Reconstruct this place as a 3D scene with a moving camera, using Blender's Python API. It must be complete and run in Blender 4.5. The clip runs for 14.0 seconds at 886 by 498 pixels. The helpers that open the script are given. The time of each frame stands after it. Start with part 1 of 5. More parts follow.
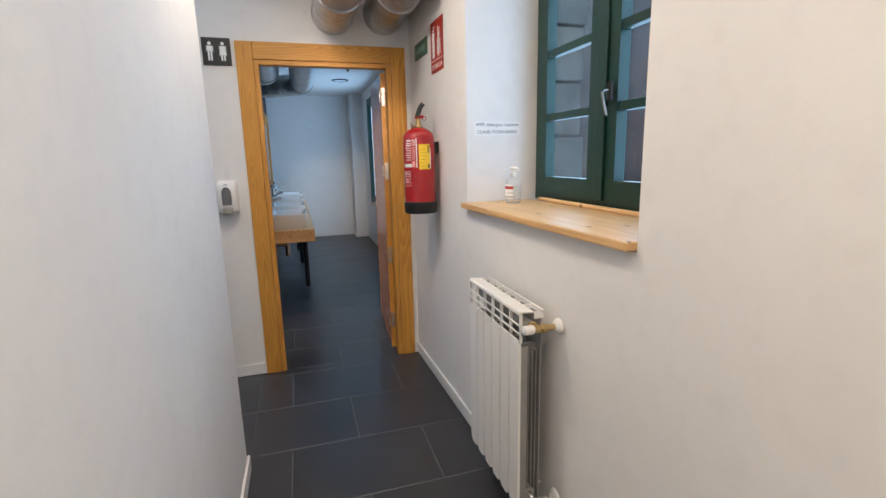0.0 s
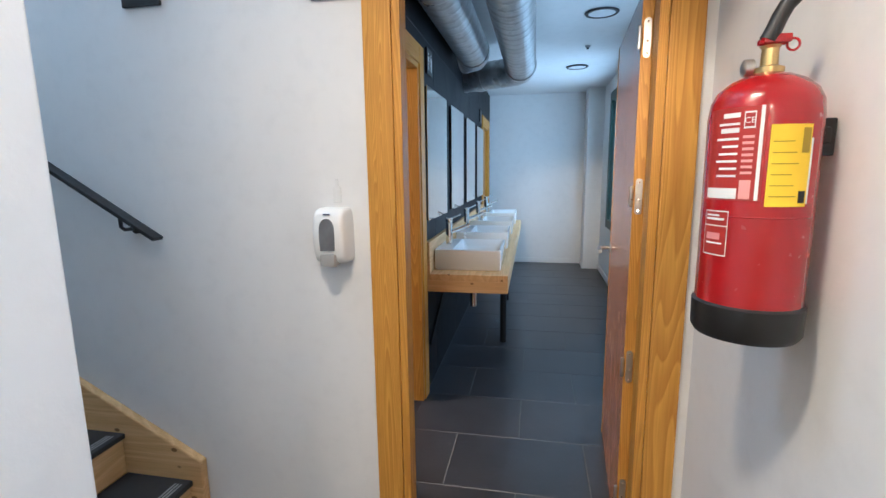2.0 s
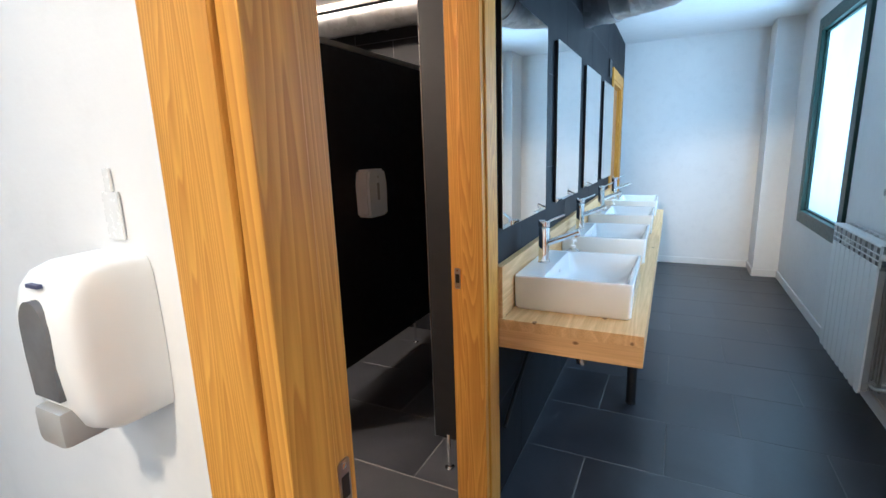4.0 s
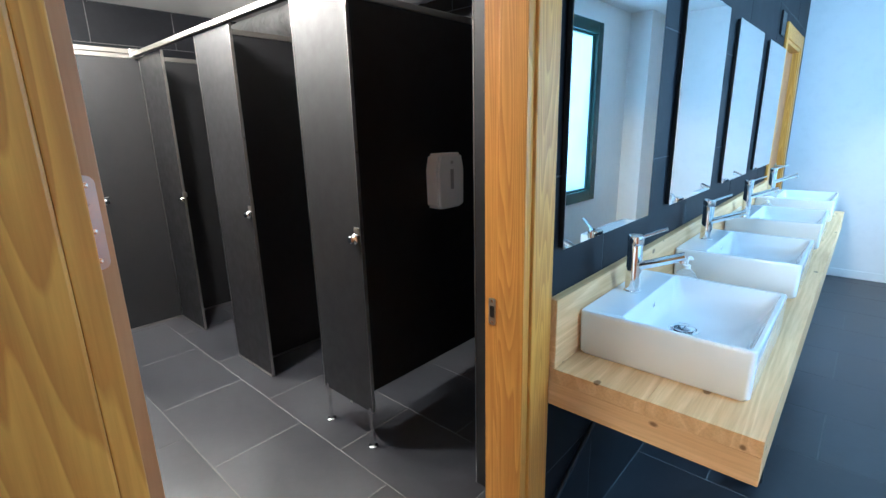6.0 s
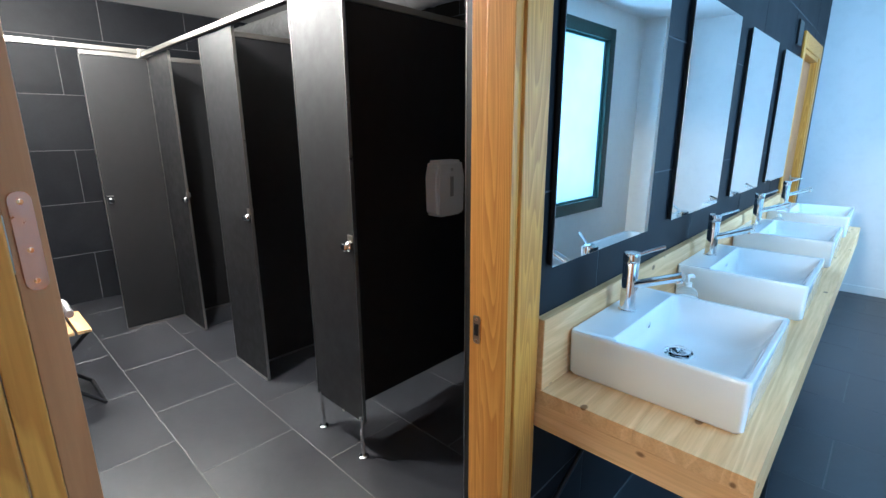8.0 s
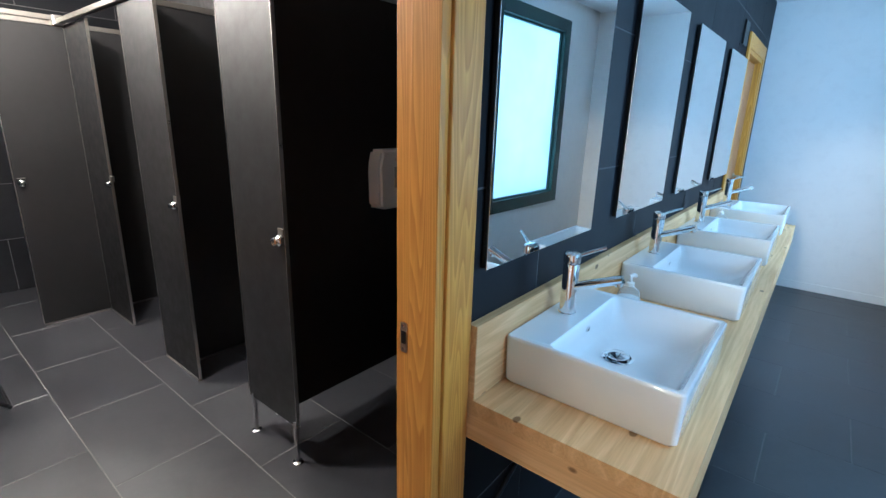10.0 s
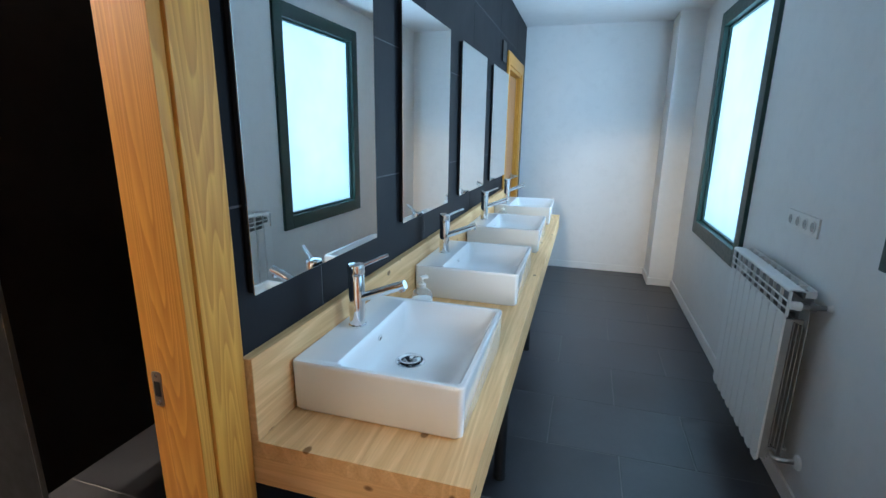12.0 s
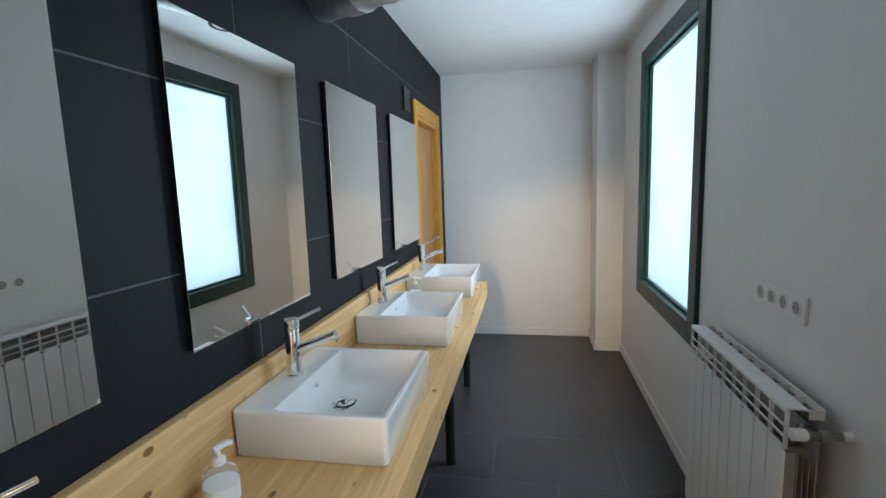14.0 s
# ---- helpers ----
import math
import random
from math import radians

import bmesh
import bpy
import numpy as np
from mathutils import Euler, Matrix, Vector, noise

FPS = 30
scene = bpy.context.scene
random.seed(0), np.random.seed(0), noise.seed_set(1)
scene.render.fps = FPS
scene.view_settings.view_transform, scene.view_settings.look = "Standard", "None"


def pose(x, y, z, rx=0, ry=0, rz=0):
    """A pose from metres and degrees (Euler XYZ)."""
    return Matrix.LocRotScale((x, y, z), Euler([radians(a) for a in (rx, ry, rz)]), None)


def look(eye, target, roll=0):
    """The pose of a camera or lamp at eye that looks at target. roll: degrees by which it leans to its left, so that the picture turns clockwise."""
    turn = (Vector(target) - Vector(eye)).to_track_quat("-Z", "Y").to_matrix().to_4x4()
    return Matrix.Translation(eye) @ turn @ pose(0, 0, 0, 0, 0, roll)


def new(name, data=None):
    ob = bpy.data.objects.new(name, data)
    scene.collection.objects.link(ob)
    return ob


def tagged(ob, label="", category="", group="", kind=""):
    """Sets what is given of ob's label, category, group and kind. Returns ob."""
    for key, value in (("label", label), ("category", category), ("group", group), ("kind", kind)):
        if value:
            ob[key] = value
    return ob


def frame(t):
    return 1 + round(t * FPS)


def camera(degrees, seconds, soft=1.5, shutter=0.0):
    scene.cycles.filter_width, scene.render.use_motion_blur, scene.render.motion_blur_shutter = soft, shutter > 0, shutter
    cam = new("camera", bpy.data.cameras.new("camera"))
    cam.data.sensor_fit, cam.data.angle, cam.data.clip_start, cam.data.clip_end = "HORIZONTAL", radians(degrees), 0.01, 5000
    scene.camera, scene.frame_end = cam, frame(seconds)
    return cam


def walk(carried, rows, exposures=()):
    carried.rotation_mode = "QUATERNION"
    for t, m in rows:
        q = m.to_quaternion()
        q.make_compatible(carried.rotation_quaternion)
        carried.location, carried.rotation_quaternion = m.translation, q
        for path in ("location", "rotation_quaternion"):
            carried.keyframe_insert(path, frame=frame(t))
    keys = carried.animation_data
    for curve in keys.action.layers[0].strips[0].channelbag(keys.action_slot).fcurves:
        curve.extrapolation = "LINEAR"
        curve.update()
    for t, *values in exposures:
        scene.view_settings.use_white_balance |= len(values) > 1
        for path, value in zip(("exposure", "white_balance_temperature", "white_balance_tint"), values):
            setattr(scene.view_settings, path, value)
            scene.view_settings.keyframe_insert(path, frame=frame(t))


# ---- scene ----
cam = camera(86.8, 14.0, shutter=0.0)
PATH = [
    (0, (0.406, -3.182, 1.413), (0.973, -1.304, 1.025), -1.3),
    (0.5, (0.568, -2.768, 1.403), (0.83, -0.822, 1.022), -0.5),
    (1, (0.61, -2.306, 1.402), (0.604, -0.341, 1.031), 0.2),
    (1.5, (0.644, -1.895, 1.397), (0.454, 0.066, 1.052), -0.6),
    (2, (0.665, -1.542, 1.411), (0.283, 0.394, 1.084), -0.7),
    (2.5, (0.615, -1.172, 1.402), (0.143, 0.737, 1.034), -1.9),
    (3, (0.636, -0.854, 1.392), (-0.016, 0.993, 0.989), -2.0),
    (3.5, (0.625, -0.584, 1.382), (-0.199, 1.189, 0.961), -1.3),
    (4, (0.571, -0.32, 1.396), (-0.301, 1.432, 0.986), -2.0),
    (6.3, (0.598, 0.22, 1.434), (-0.741, 1.616, 0.925), -0.8),
    (6.5, (0.603, 0.241, 1.44), (-0.737, 1.633, 0.925), -0.3),
    (7, (0.626, 0.258, 1.441), (-0.692, 1.668, 0.915), -0.2),
    (7.5, (0.624, 0.254, 1.441), (-0.701, 1.667, 0.942), -0.3),
    (7.7, (0.62, 0.259, 1.442), (-0.728, 1.654, 0.956), -0.4),
    (9.8, (0.575, 0.355, 1.462), (-0.679, 1.814, 0.916), 1.9),
    (10, (0.6, 0.397, 1.448), (-0.611, 1.897, 0.915), 1.6),
    (10.5, (0.635, 0.44, 1.449), (-0.434, 2.045, 0.918), 1.2),
    (11, (0.661, 0.469, 1.447), (-0.242, 2.177, 0.929), 1.0),
    (11.5, (0.677, 0.489, 1.451), (-0.013, 2.298, 0.95), 1.2),
    (12, (0.676, 0.489, 1.453), (0.118, 2.348, 0.969), 0.8),
    (12.5, (0.666, 0.473, 1.466), (0.152, 2.362, 1.056), -0.1),
    (13, (0.667, 0.593, 1.481), (0.197, 2.509, 1.15), -1.7),
    (13.5, (0.762, 0.883, 1.49), (0.321, 2.809, 1.183), -1.9),
    (14, (0.814, 1.202, 1.487), (0.44, 3.148, 1.219), -1.9),
]
LIGHT = [
    (0.0, -0.47, 4950, 8),
    (0.5, -0.22, 5000, 8),
    (1.0, -0.16, 5000, 8),
    (2.0, 0.07, 4800, 6),
    (3.0, 0.5, 4750, 4),
    (4.0, 0.62, 4800, 4),
    (6.5, 0.83, 4150, -3),
    (7.5, 0.74, 4150, -3),
    (10.0, 0.36, 4350, 0),
    (11.5, 0.25, 4750, 2),
    (12.5, 0.19, 5050, 4),
    (13.2, 0.08, 5200, 5),
    (14.0, 0.0, 6150, 11),
]
walk(cam, [(t, look(eye, target, roll)) for t, eye, target, roll in PATH], LIGHT)

# ---- world and lights ----
world = bpy.data.worlds.new("sky")
scene.world = world
world.use_nodes = True
wn = world.node_tree.nodes
sky = wn.new("ShaderNodeTexSky")
sky.sky_type = 'NISHITA'
sky.sun_disc = False
sky.sun_elevation, sky.sun_rotation = radians(39), radians(223)
wn["Background"].inputs["Strength"].default_value = 0.15
world.node_tree.links.new(sky.outputs[0], wn["Background"].inputs["Color"])


def sun_lamp():
    d = bpy.data.lights.new("sun", "SUN")
    d.energy, d.angle, d.color = 2.2, radians(5), (1.0, 0.96, 0.9)
    ob = new("sun", d)
    ob.matrix_world = look((-6, -8, 9), (1.5, 0, 0))


def area_lamp(name, eye, target, sx, sy, watts, color, spread=180):
    d = bpy.data.lights.new(name, "AREA")
    d.shape, d.size, d.size_y, d.energy, d.color, d.spread = "RECTANGLE", sx, sy, watts, color, radians(spread)
    ob = new(name, d)
    ob.matrix_world = look(eye, target)
    return ob


def disc_lamp(name, x, y, z, size, watts, color):
    d = bpy.data.lights.new(name, "AREA")
    d.shape, d.size, d.energy, d.color = "DISK", size, watts, color
    ob = new(name, d)
    ob.location = (x, y, z)
    return ob


DAY = (0.73, 0.885, 1.0)
WARM = (1.0, 0.70, 0.42)
SOFT = (1.0, 0.67, 0.41)
sun_lamp()
# sky light that comes through the windows
area_lamp("sky_light_window", (1.70, 4.105, 1.5), (0.5, 4.105, 1.4), 1.06, 1.5, 40, DAY)
area_lamp("sky_light_window", (1.70, 1.583, 1.69), (0.5, 1.583, 1.6), 1.06, 1.16, 21, DAY)
area_lamp("sky_light_window", (1.622, -1.615, 1.80), (0.5, -1.615, 1.80), 1.16, 1.2, 20, (0.80, 0.92, 1.0))
# stands in for daylight from upstairs, behind an added skylight
area_lamp("upstairs_daylight_stand_in", (-1.55, -0.55, 4.33), (-1.55, -0.55, 0), 0.9, 0.7, 25, (0.84, 0.93, 1.0))
# lamps that are switched on, all out of view
# the first fits the cast shadows; the other three are added for warm light
UNSEEN_HALL_LAMPS = ((0.27, -1.35, 30), (0.55, -3.4, 28), (0.55, -5.8, 31), (0.55, -8.2, 31))
ADDED_SPOT = ((0.36, -3.60, 2.25), (1.15, 5.70, 0.70))   # added unseen spotlight that warms the far wall; no fixture stands there
TOILET_LAMPS = ((-1.75, 0.68, 175), (-3.0, 0.68, 140))
for lx, ly, watts in UNSEEN_HALL_LAMPS:
    disc_lamp("unseen_hall_lamp", lx, ly, 2.600, 0.19, watts, WARM)
spot = bpy.data.lights.new("added_warm_spot", "SPOT")
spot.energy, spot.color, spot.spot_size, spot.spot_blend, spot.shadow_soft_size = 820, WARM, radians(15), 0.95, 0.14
new("added_warm_spot", spot).matrix_world = look(*ADDED_SPOT)
for lx, ly, watts in TOILET_LAMPS:
    globe = bpy.data.lights.new("toilet_lamp", "POINT")
    globe.energy, globe.color, globe.shadow_soft_size = watts, SOFT, 0.09
    new("toilet_lamp", globe).location = (lx, ly, 2.37)



# ---- materials ----
def material(name):
    m = bpy.data.materials.new(name)
    m.use_nodes = True
    nt = m.node_tree
    return m, nt, nt.nodes["Principled BSDF"]


def node(nt, kind, **values):
    n = nt.nodes.new(kind)
    for key, value in values.items():
        n.inputs[key].default_value = value
    return n


def coords(nt, scale=(1, 1, 1), shift=True):
    tc = nt.nodes.new("ShaderNodeTexCoord")
    mp = nt.nodes.new("ShaderNodeMapping")
    mp.inputs["Scale"].default_value = scale
    nt.links.new(tc.outputs["Object"], mp.inputs["Vector"])
    if shift:
        info = nt.nodes.new("ShaderNodeObjectInfo")
        mul = nt.nodes.new("ShaderNodeMath")
        mul.operation = "MULTIPLY"
        mul.inputs[1].default_value = 37.0
        nt.links.new(info.outputs["Random"], mul.inputs[0])
        nt.links.new(mul.outputs[0], mp.inputs["Location"])
    return mp.outputs["Vector"]


def ramp(nt, fac, stops):
    r = nt.nodes.new("ShaderNodeValToRGB")
    e = r.color_ramp.elements
    while len(e) < len(stops):
        e.new(0.5)
    for el, (p, c) in zip(e, stops):
        el.position, el.color = p, (*c, 1)
    nt.links.new(fac, r.inputs["Fac"])
    return r.outputs["Color"]


def mix(nt, fac, a, b, mode="MIX"):
    n = nt.nodes.new("ShaderNodeMix")
    n.data_type, n.blend_type = "RGBA", mode
    if isinstance(fac, float):
        n.inputs["Factor"].default_value = fac
    else:
        nt.links.new(fac, n.inputs["Factor"])
    for sock, v in ((n.inputs["A"], a), (n.inputs["B"], b)):
        if isinstance(v, tuple):
            sock.default_value = (*v, 1)
        else:
            nt.links.new(v, sock)
    return n.outputs["Result"]


def bump(nt, bsdf, height, strength, distance):
    b = node(nt, "ShaderNodeBump", Strength=strength, Distance=distance)
    nt.links.new(height, b.inputs["Height"])
    nt.links.new(b.outputs[0], bsdf.inputs["Normal"])


def noise_tex(nt, vec, scale, detail=4.0, rough=0.55, distortion=0.0):
    n = node(nt, "ShaderNodeTexNoise", Scale=scale, Detail=detail, Roughness=rough, Distortion=distortion)
    nt.links.new(vec, n.inputs["Vector"])
    return n.outputs["Fac"]


def plain(name, color, rough=0.5, metal=0.0, vary=0.06, scale=9.0, relief=0.0, coat=0.0, uneven=0.06):
    """A surface of one colour with faint blotches, uneven gloss and fine relief."""
    m, nt, b = material(name)
    v = coords(nt)
    dark = tuple(c * (1 - vary) for c in color)
    light = tuple(min(1.0, c * (1 + vary)) for c in color)
    f = noise_tex(nt, v, scale)
    nt.links.new(ramp(nt, f, [(0.3, dark), (0.7, light)]), b.inputs["Base Color"])
    g = noise_tex(nt, v, scale * 5)
    lo, hi = max(0.02, rough - uneven), min(1.0, rough + uneven)
    nt.links.new(ramp(nt, g, [(0.3, (lo,) * 3), (0.7, (hi,) * 3)]), b.inputs["Roughness"])
    b.inputs["Metallic"].default_value = metal
    b.inputs["Coat Weight"].default_value = coat
    if relief:
        bump(nt, b, noise_tex(nt, v, 160.0, 3.0), relief, 0.002)
    return m


def plaster(name, color):
    m, nt, b = material(name)
    v = coords(nt, shift=False)
    f = noise_tex(nt, v, 1.3, 5.0, 0.6)
    s = noise_tex(nt, v, 14.0, 4.0)
    c1 = ramp(nt, f, [(0.35, tuple(c * 0.95 for c in color)), (0.65, color)])
    c2 = ramp(nt, s, [(0.25, (0.93, 0.93, 0.93)), (0.5, (1, 1, 1))])
    nt.links.new(mix(nt, 0.6, c1, c2, "MULTIPLY"), b.inputs["Base Color"])
    b.inputs["Roughness"].default_value = 0.62
    b.inputs["Specular IOR Level"].default_value = 0.3
    bump(nt, b, noise_tex(nt, v, 90.0, 4.0, 0.6), 0.16, 0.003)
    return m


def wood(name, light, dark, axis, rough=0.42, rings=9.0, knots=0.0, contrast=0.5, pores=0.7):
    """Sawn wood with its grain along the axis 0, 1 or 2."""
    m, nt, b = material(name)
    sc = [1.0, 1.0, 1.0]
    sc[axis] = 0.055
    v = coords(nt, tuple(sc))
    warp = noise_tex(nt, v, 3.2, 3.0, 0.5, 0.4)
    n1 = node(nt, "ShaderNodeMath")
    n1.operation = "MULTIPLY"
    n1.inputs[1].default_value = rings * 2.2
    nt.links.new(warp, n1.inputs[0])
    saw = nt.nodes.new("ShaderNodeMath")
    saw.operation = "FRACT"
    nt.links.new(n1.outputs[0], saw.inputs[0])
    mid = tuple(a * 0.6 + c * 0.4 for a, c in zip(light, dark))
    deep = tuple(a * (1 - contrast) + c * contrast for a, c in zip(light, dark))
    c1 = ramp(nt, saw.outputs[0], [(0.0, light), (0.5, mid), (0.88, deep), (0.97, light)])
    sf = [38.0, 38.0, 38.0]
    sf[axis] = 1.6
    fine = noise_tex(nt, coords(nt, tuple(sf)), 4.0, 3.0, 0.6)
    c2 = ramp(nt, fine, [(0.3, (0.80, 0.77, 0.73)), (0.62, (1, 1, 1))])
    col = mix(nt, pores, c1, c2, "MULTIPLY")
    broad = noise_tex(nt, coords(nt, (1, 1, 1)), 1.7, 2.0)
    col = mix(nt, 0.5, col, ramp(nt, broad, [(0.3, (0.86, 0.84, 0.80)), (0.7, (1, 1, 1))]), "MULTIPLY")
    if knots:
        kv = [13.0, 13.0, 13.0]
        kv[axis] = 8.0
        vo = node(nt, "ShaderNodeTexVoronoi", Scale=1.0, Randomness=1.0)
        nt.links.new(coords(nt, tuple(kv)), vo.inputs["Vector"])
        k = ramp(nt, vo.outputs["Distance"], [(0.095, (1, 1, 1)), (0.135, (0, 0, 0))])
        col = mix(nt, k, col, tuple(c * 0.42 for c in dark))
    nt.links.new(col, b.inputs["Base Color"])
    b.inputs["Roughness"].default_value = rough
    nt.links.new(ramp(nt, fine, [(0.2, (rough + 0.12,) * 3), (0.8, (rough - 0.05,) * 3)]), b.inputs["Roughness"])
    bump(nt, b, fine, 0.12, 0.001)
    return m


def slate(name, dark, light, rough, gloss=0.5, relief=0.16):
    """Dark stoneware with cloudy tones, each piece a little different."""
    m, nt, b = material(name)
    v = coords(nt)
    f = noise_tex(nt, v, 2.6, 7.0, 0.62, 0.6)
    s = noise_tex(nt, v, 45.0, 4.0, 0.6)
    b.inputs["Specular IOR Level"].default_value = gloss
    c = ramp(nt, f, [(0.32, dark), (0.52, tuple((a + d) / 2 for a, d in zip(dark, light))), (0.75, light)])
    c = mix(nt, 0.35, c, ramp(nt, s, [(0.3, (0.72, 0.72, 0.72)), (0.7, (1.15, 1.15, 1.15))]), "MULTIPLY")
    info = nt.nodes.new("ShaderNodeObjectInfo")
    c = mix(nt, 0.8, c, ramp(nt, info.outputs["Random"], [(0.0, (0.82, 0.82, 0.84)), (1.0, (1.12, 1.1, 1.08))]), "MULTIPLY")
    nt.links.new(c, b.inputs["Base Color"])
    nt.links.new(ramp(nt, f, [(0.3, (rough - 0.04,) * 3), (0.7, (rough + 0.05,) * 3)]), b.inputs["Roughness"])
    bump(nt, b, mix(nt, 0.4, f, s), relief, 0.003)
    return m


def pane_glass(name):
    """Thin clear pane: see-through with a mirror gloss."""
    m, nt, b = material(name)
    out = nt.nodes["Material Output"]
    tr = nt.nodes.new("ShaderNodeBsdfTransparent")
    tr.inputs["Color"].default_value = (0.92, 0.95, 0.95, 1)
    gl = nt.nodes.new("ShaderNodeBsdfGlossy")
    gl.inputs["Roughness"].default_value = 0.02
    lw = nt.nodes.new("ShaderNodeLayerWeight")
    fac = ramp(nt, lw.outputs["Facing"], [(0.0, (0.03,) * 3), (0.7, (0.06,) * 3), (0.95, (0.5,) * 3)])
    mx = nt.nodes.new("ShaderNodeMixShader")
    nt.links.new(fac, mx.inputs[0])
    nt.links.new(tr.outputs[0], mx.inputs[1])
    nt.links.new(gl.outputs[0], mx.inputs[2])
    nt.links.new(mx.outputs[0], out.inputs["Surface"])
    return m


def thin_plastic(name, milk):
    """Clear thin plastic: see-through, glossy, a little milky."""
    m, nt, b = material(name)
    out = nt.nodes["Material Output"]
    b.inputs["Base Color"].default_value = (0.85, 0.87, 0.87, 1)
    b.inputs["Roughness"].default_value = 0.12
    tr = nt.nodes.new("ShaderNodeBsdfTransparent")
    tr.inputs["Color"].default_value = (0.96, 0.97, 0.97, 1)
    lw = nt.nodes.new("ShaderNodeLayerWeight")
    fac = ramp(nt, lw.outputs["Facing"], [(0.0, (milk,) * 3), (0.6, (milk * 1.3,) * 3), (1.0, (0.85,) * 3)])
    mx = nt.nodes.new("ShaderNodeMixShader")
    nt.links.new(fac, mx.inputs[0])
    nt.links.new(tr.outputs[0], mx.inputs[1])
    nt.links.new(b.outputs[0], mx.inputs[2])
    nt.links.new(mx.outputs[0], out.inputs["Surface"])
    return m


def frosted(name):
    m, nt, b = material(name)
    out = nt.nodes["Material Output"]
    v = coords(nt, shift=False)
    c = ramp(nt, noise_tex(nt, v, 2.2, 3.0), [(0.3, (0.355, 0.385, 0.385)), (0.7, (0.42, 0.448, 0.444))])
    tl = nt.nodes.new("ShaderNodeBsdfTranslucent")
    nt.links.new(c, tl.inputs["Color"])
    gl = nt.nodes.new("ShaderNodeBsdfGlossy")
    gl.inputs["Roughness"].default_value = 0.3
    mx = node(nt, "ShaderNodeMixShader", Fac=0.06)
    nt.links.new(tl.outputs[0], mx.inputs[1])
    nt.links.new(gl.outputs[0], mx.inputs[2])
    nt.links.new(mx.outputs[0], out.inputs["Surface"])
    return m


def glow(name, color, strength):
    m, nt, b = material(name)
    b.inputs["Emission Color"].default_value = (*color, 1)
    b.inputs["Emission Strength"].default_value = strength
    b.inputs["Base Color"].default_value = (*color, 1)
    return m


def spiral_metal(name):
    """Galvanised sheet with dull spangles."""
    m, nt, b = material(name)
    v = coords(nt)
    vo = node(nt, "ShaderNodeTexVoronoi", Scale=26.0)
    nt.links.new(v, vo.inputs["Vector"])
    f = noise_tex(nt, v, 5.0, 4.0)
    c = mix(nt, 0.35, ramp(nt, f, [(0.3, (0.36, 0.37, 0.38)), (0.7, (0.55, 0.56, 0.57))]), vo.outputs["Color"], "SOFT_LIGHT")
    bw = nt.nodes.new("ShaderNodeHueSaturation")
    bw.inputs["Saturation"].default_value = 0.08
    nt.links.new(c, bw.inputs["Color"])
    nt.links.new(bw.outputs[0], b.inputs["Base Color"])
    b.inputs["Metallic"].default_value = 0.9
    nt.links.new(ramp(nt, f, [(0.3, (0.26,) * 3), (0.7, (0.44,) * 3)]), b.inputs["Roughness"])
    return m


def stone(name):
    m, nt, b = material(name)
    v = coords(nt)
    f = noise_tex(nt, v, 6.0, 8.0, 0.65)
    nt.links.new(ramp(nt, f, [(0.3, (0.42, 0.41, 0.39)), (0.55, (0.60, 0.59, 0.56)), (0.75, (0.70, 0.69, 0.65))]), b.inputs["Base Color"])
    b.inputs["Roughness"].default_value = 0.9
    bump(nt, b, f, 0.6, 0.02)
    return m


WHITE_WALL = plaster("white_plaster", (0.80, 0.79, 0.77))
CEILING = plaster("ceiling_paint", (0.82, 0.82, 0.81))
BASE_WHITE = plain("white_lacquer", (0.78, 0.77, 0.75), 0.35, vary=0.03)
FLOOR_TILE = slate("floor_slate", (0.0185, 0.0196, 0.0246), (0.0430, 0.0450, 0.0528), 0.36, 0.75, 0.05)
WALL_TILE = slate("wall_slate", (0.0058, 0.0064, 0.0088), (0.0122, 0.0130, 0.0162), 0.55, 0.18)
GROUT = plain("grey_grout", (0.145, 0.145, 0.142), 0.9, vary=0.15, scale=30, relief=0.3)
DARK_GROUT = plain("dark_grout", (0.10, 0.10, 0.103), 0.9, vary=0.15, scale=30)
OAK = {a: wood("varnished_pine_%s" % "xyz"[a], (0.68, 0.360, 0.055), (0.40, 0.156, 0.020), a, 0.42, 36.0, contrast=0.62) for a in (0, 1, 2)}
for oak in OAK.values():
    oak.node_tree.nodes["Principled BSDF"].inputs["Specular IOR Level"].default_value = 0.3
PINE = {a: wood("raw_pine_%s" % "xyz"[a], (0.79, 0.53, 0.245), (0.50, 0.25, 0.070), a, 0.48, 9.0, knots=1.0, contrast=0.28) for a in (0, 1, 2)}
LEAF = wood("door_veneer", (0.36, 0.160, 0.062), (0.26, 0.104, 0.036), 2, 0.20, 5.0, contrast=0.35, pores=0.25)
GREEN = plain("dark_green_paint", (0.006, 0.033, 0.024), 0.42, vary=0.1)
BLACK_PANEL = plain("black_laminate", (0.0095, 0.0095, 0.0105), 0.52, vary=0.12, scale=4, relief=0.08)
BLACK_PANEL.node_tree.nodes["Principled BSDF"].inputs["Specular IOR Level"].default_value = 0.35
BLACK_STEEL = plain("black_steel", (0.012, 0.012, 0.013), 0.4, vary=0.1)
ALU = plain("brushed_aluminium", (0.36, 0.345, 0.32), 0.42, 1.0, vary=0.02, scale=2.0)
CHROME = plain("chrome", (0.86, 0.87, 0.88), 0.07, 1.0, vary=0.02)
STEEL = plain("satin_steel", (0.60, 0.58, 0.55), 0.33, 1.0)
BRASS = plain("brass", (0.56, 0.42, 0.18), 0.32, 1.0)
DULL_STEEL = plain("dull_valve_steel", (0.27, 0.26, 0.25), 0.38, 1.0)
CERAMIC = plain("white_ceramic", (0.77, 0.78, 0.78), 0.09, vary=0.015, coat=0.6)
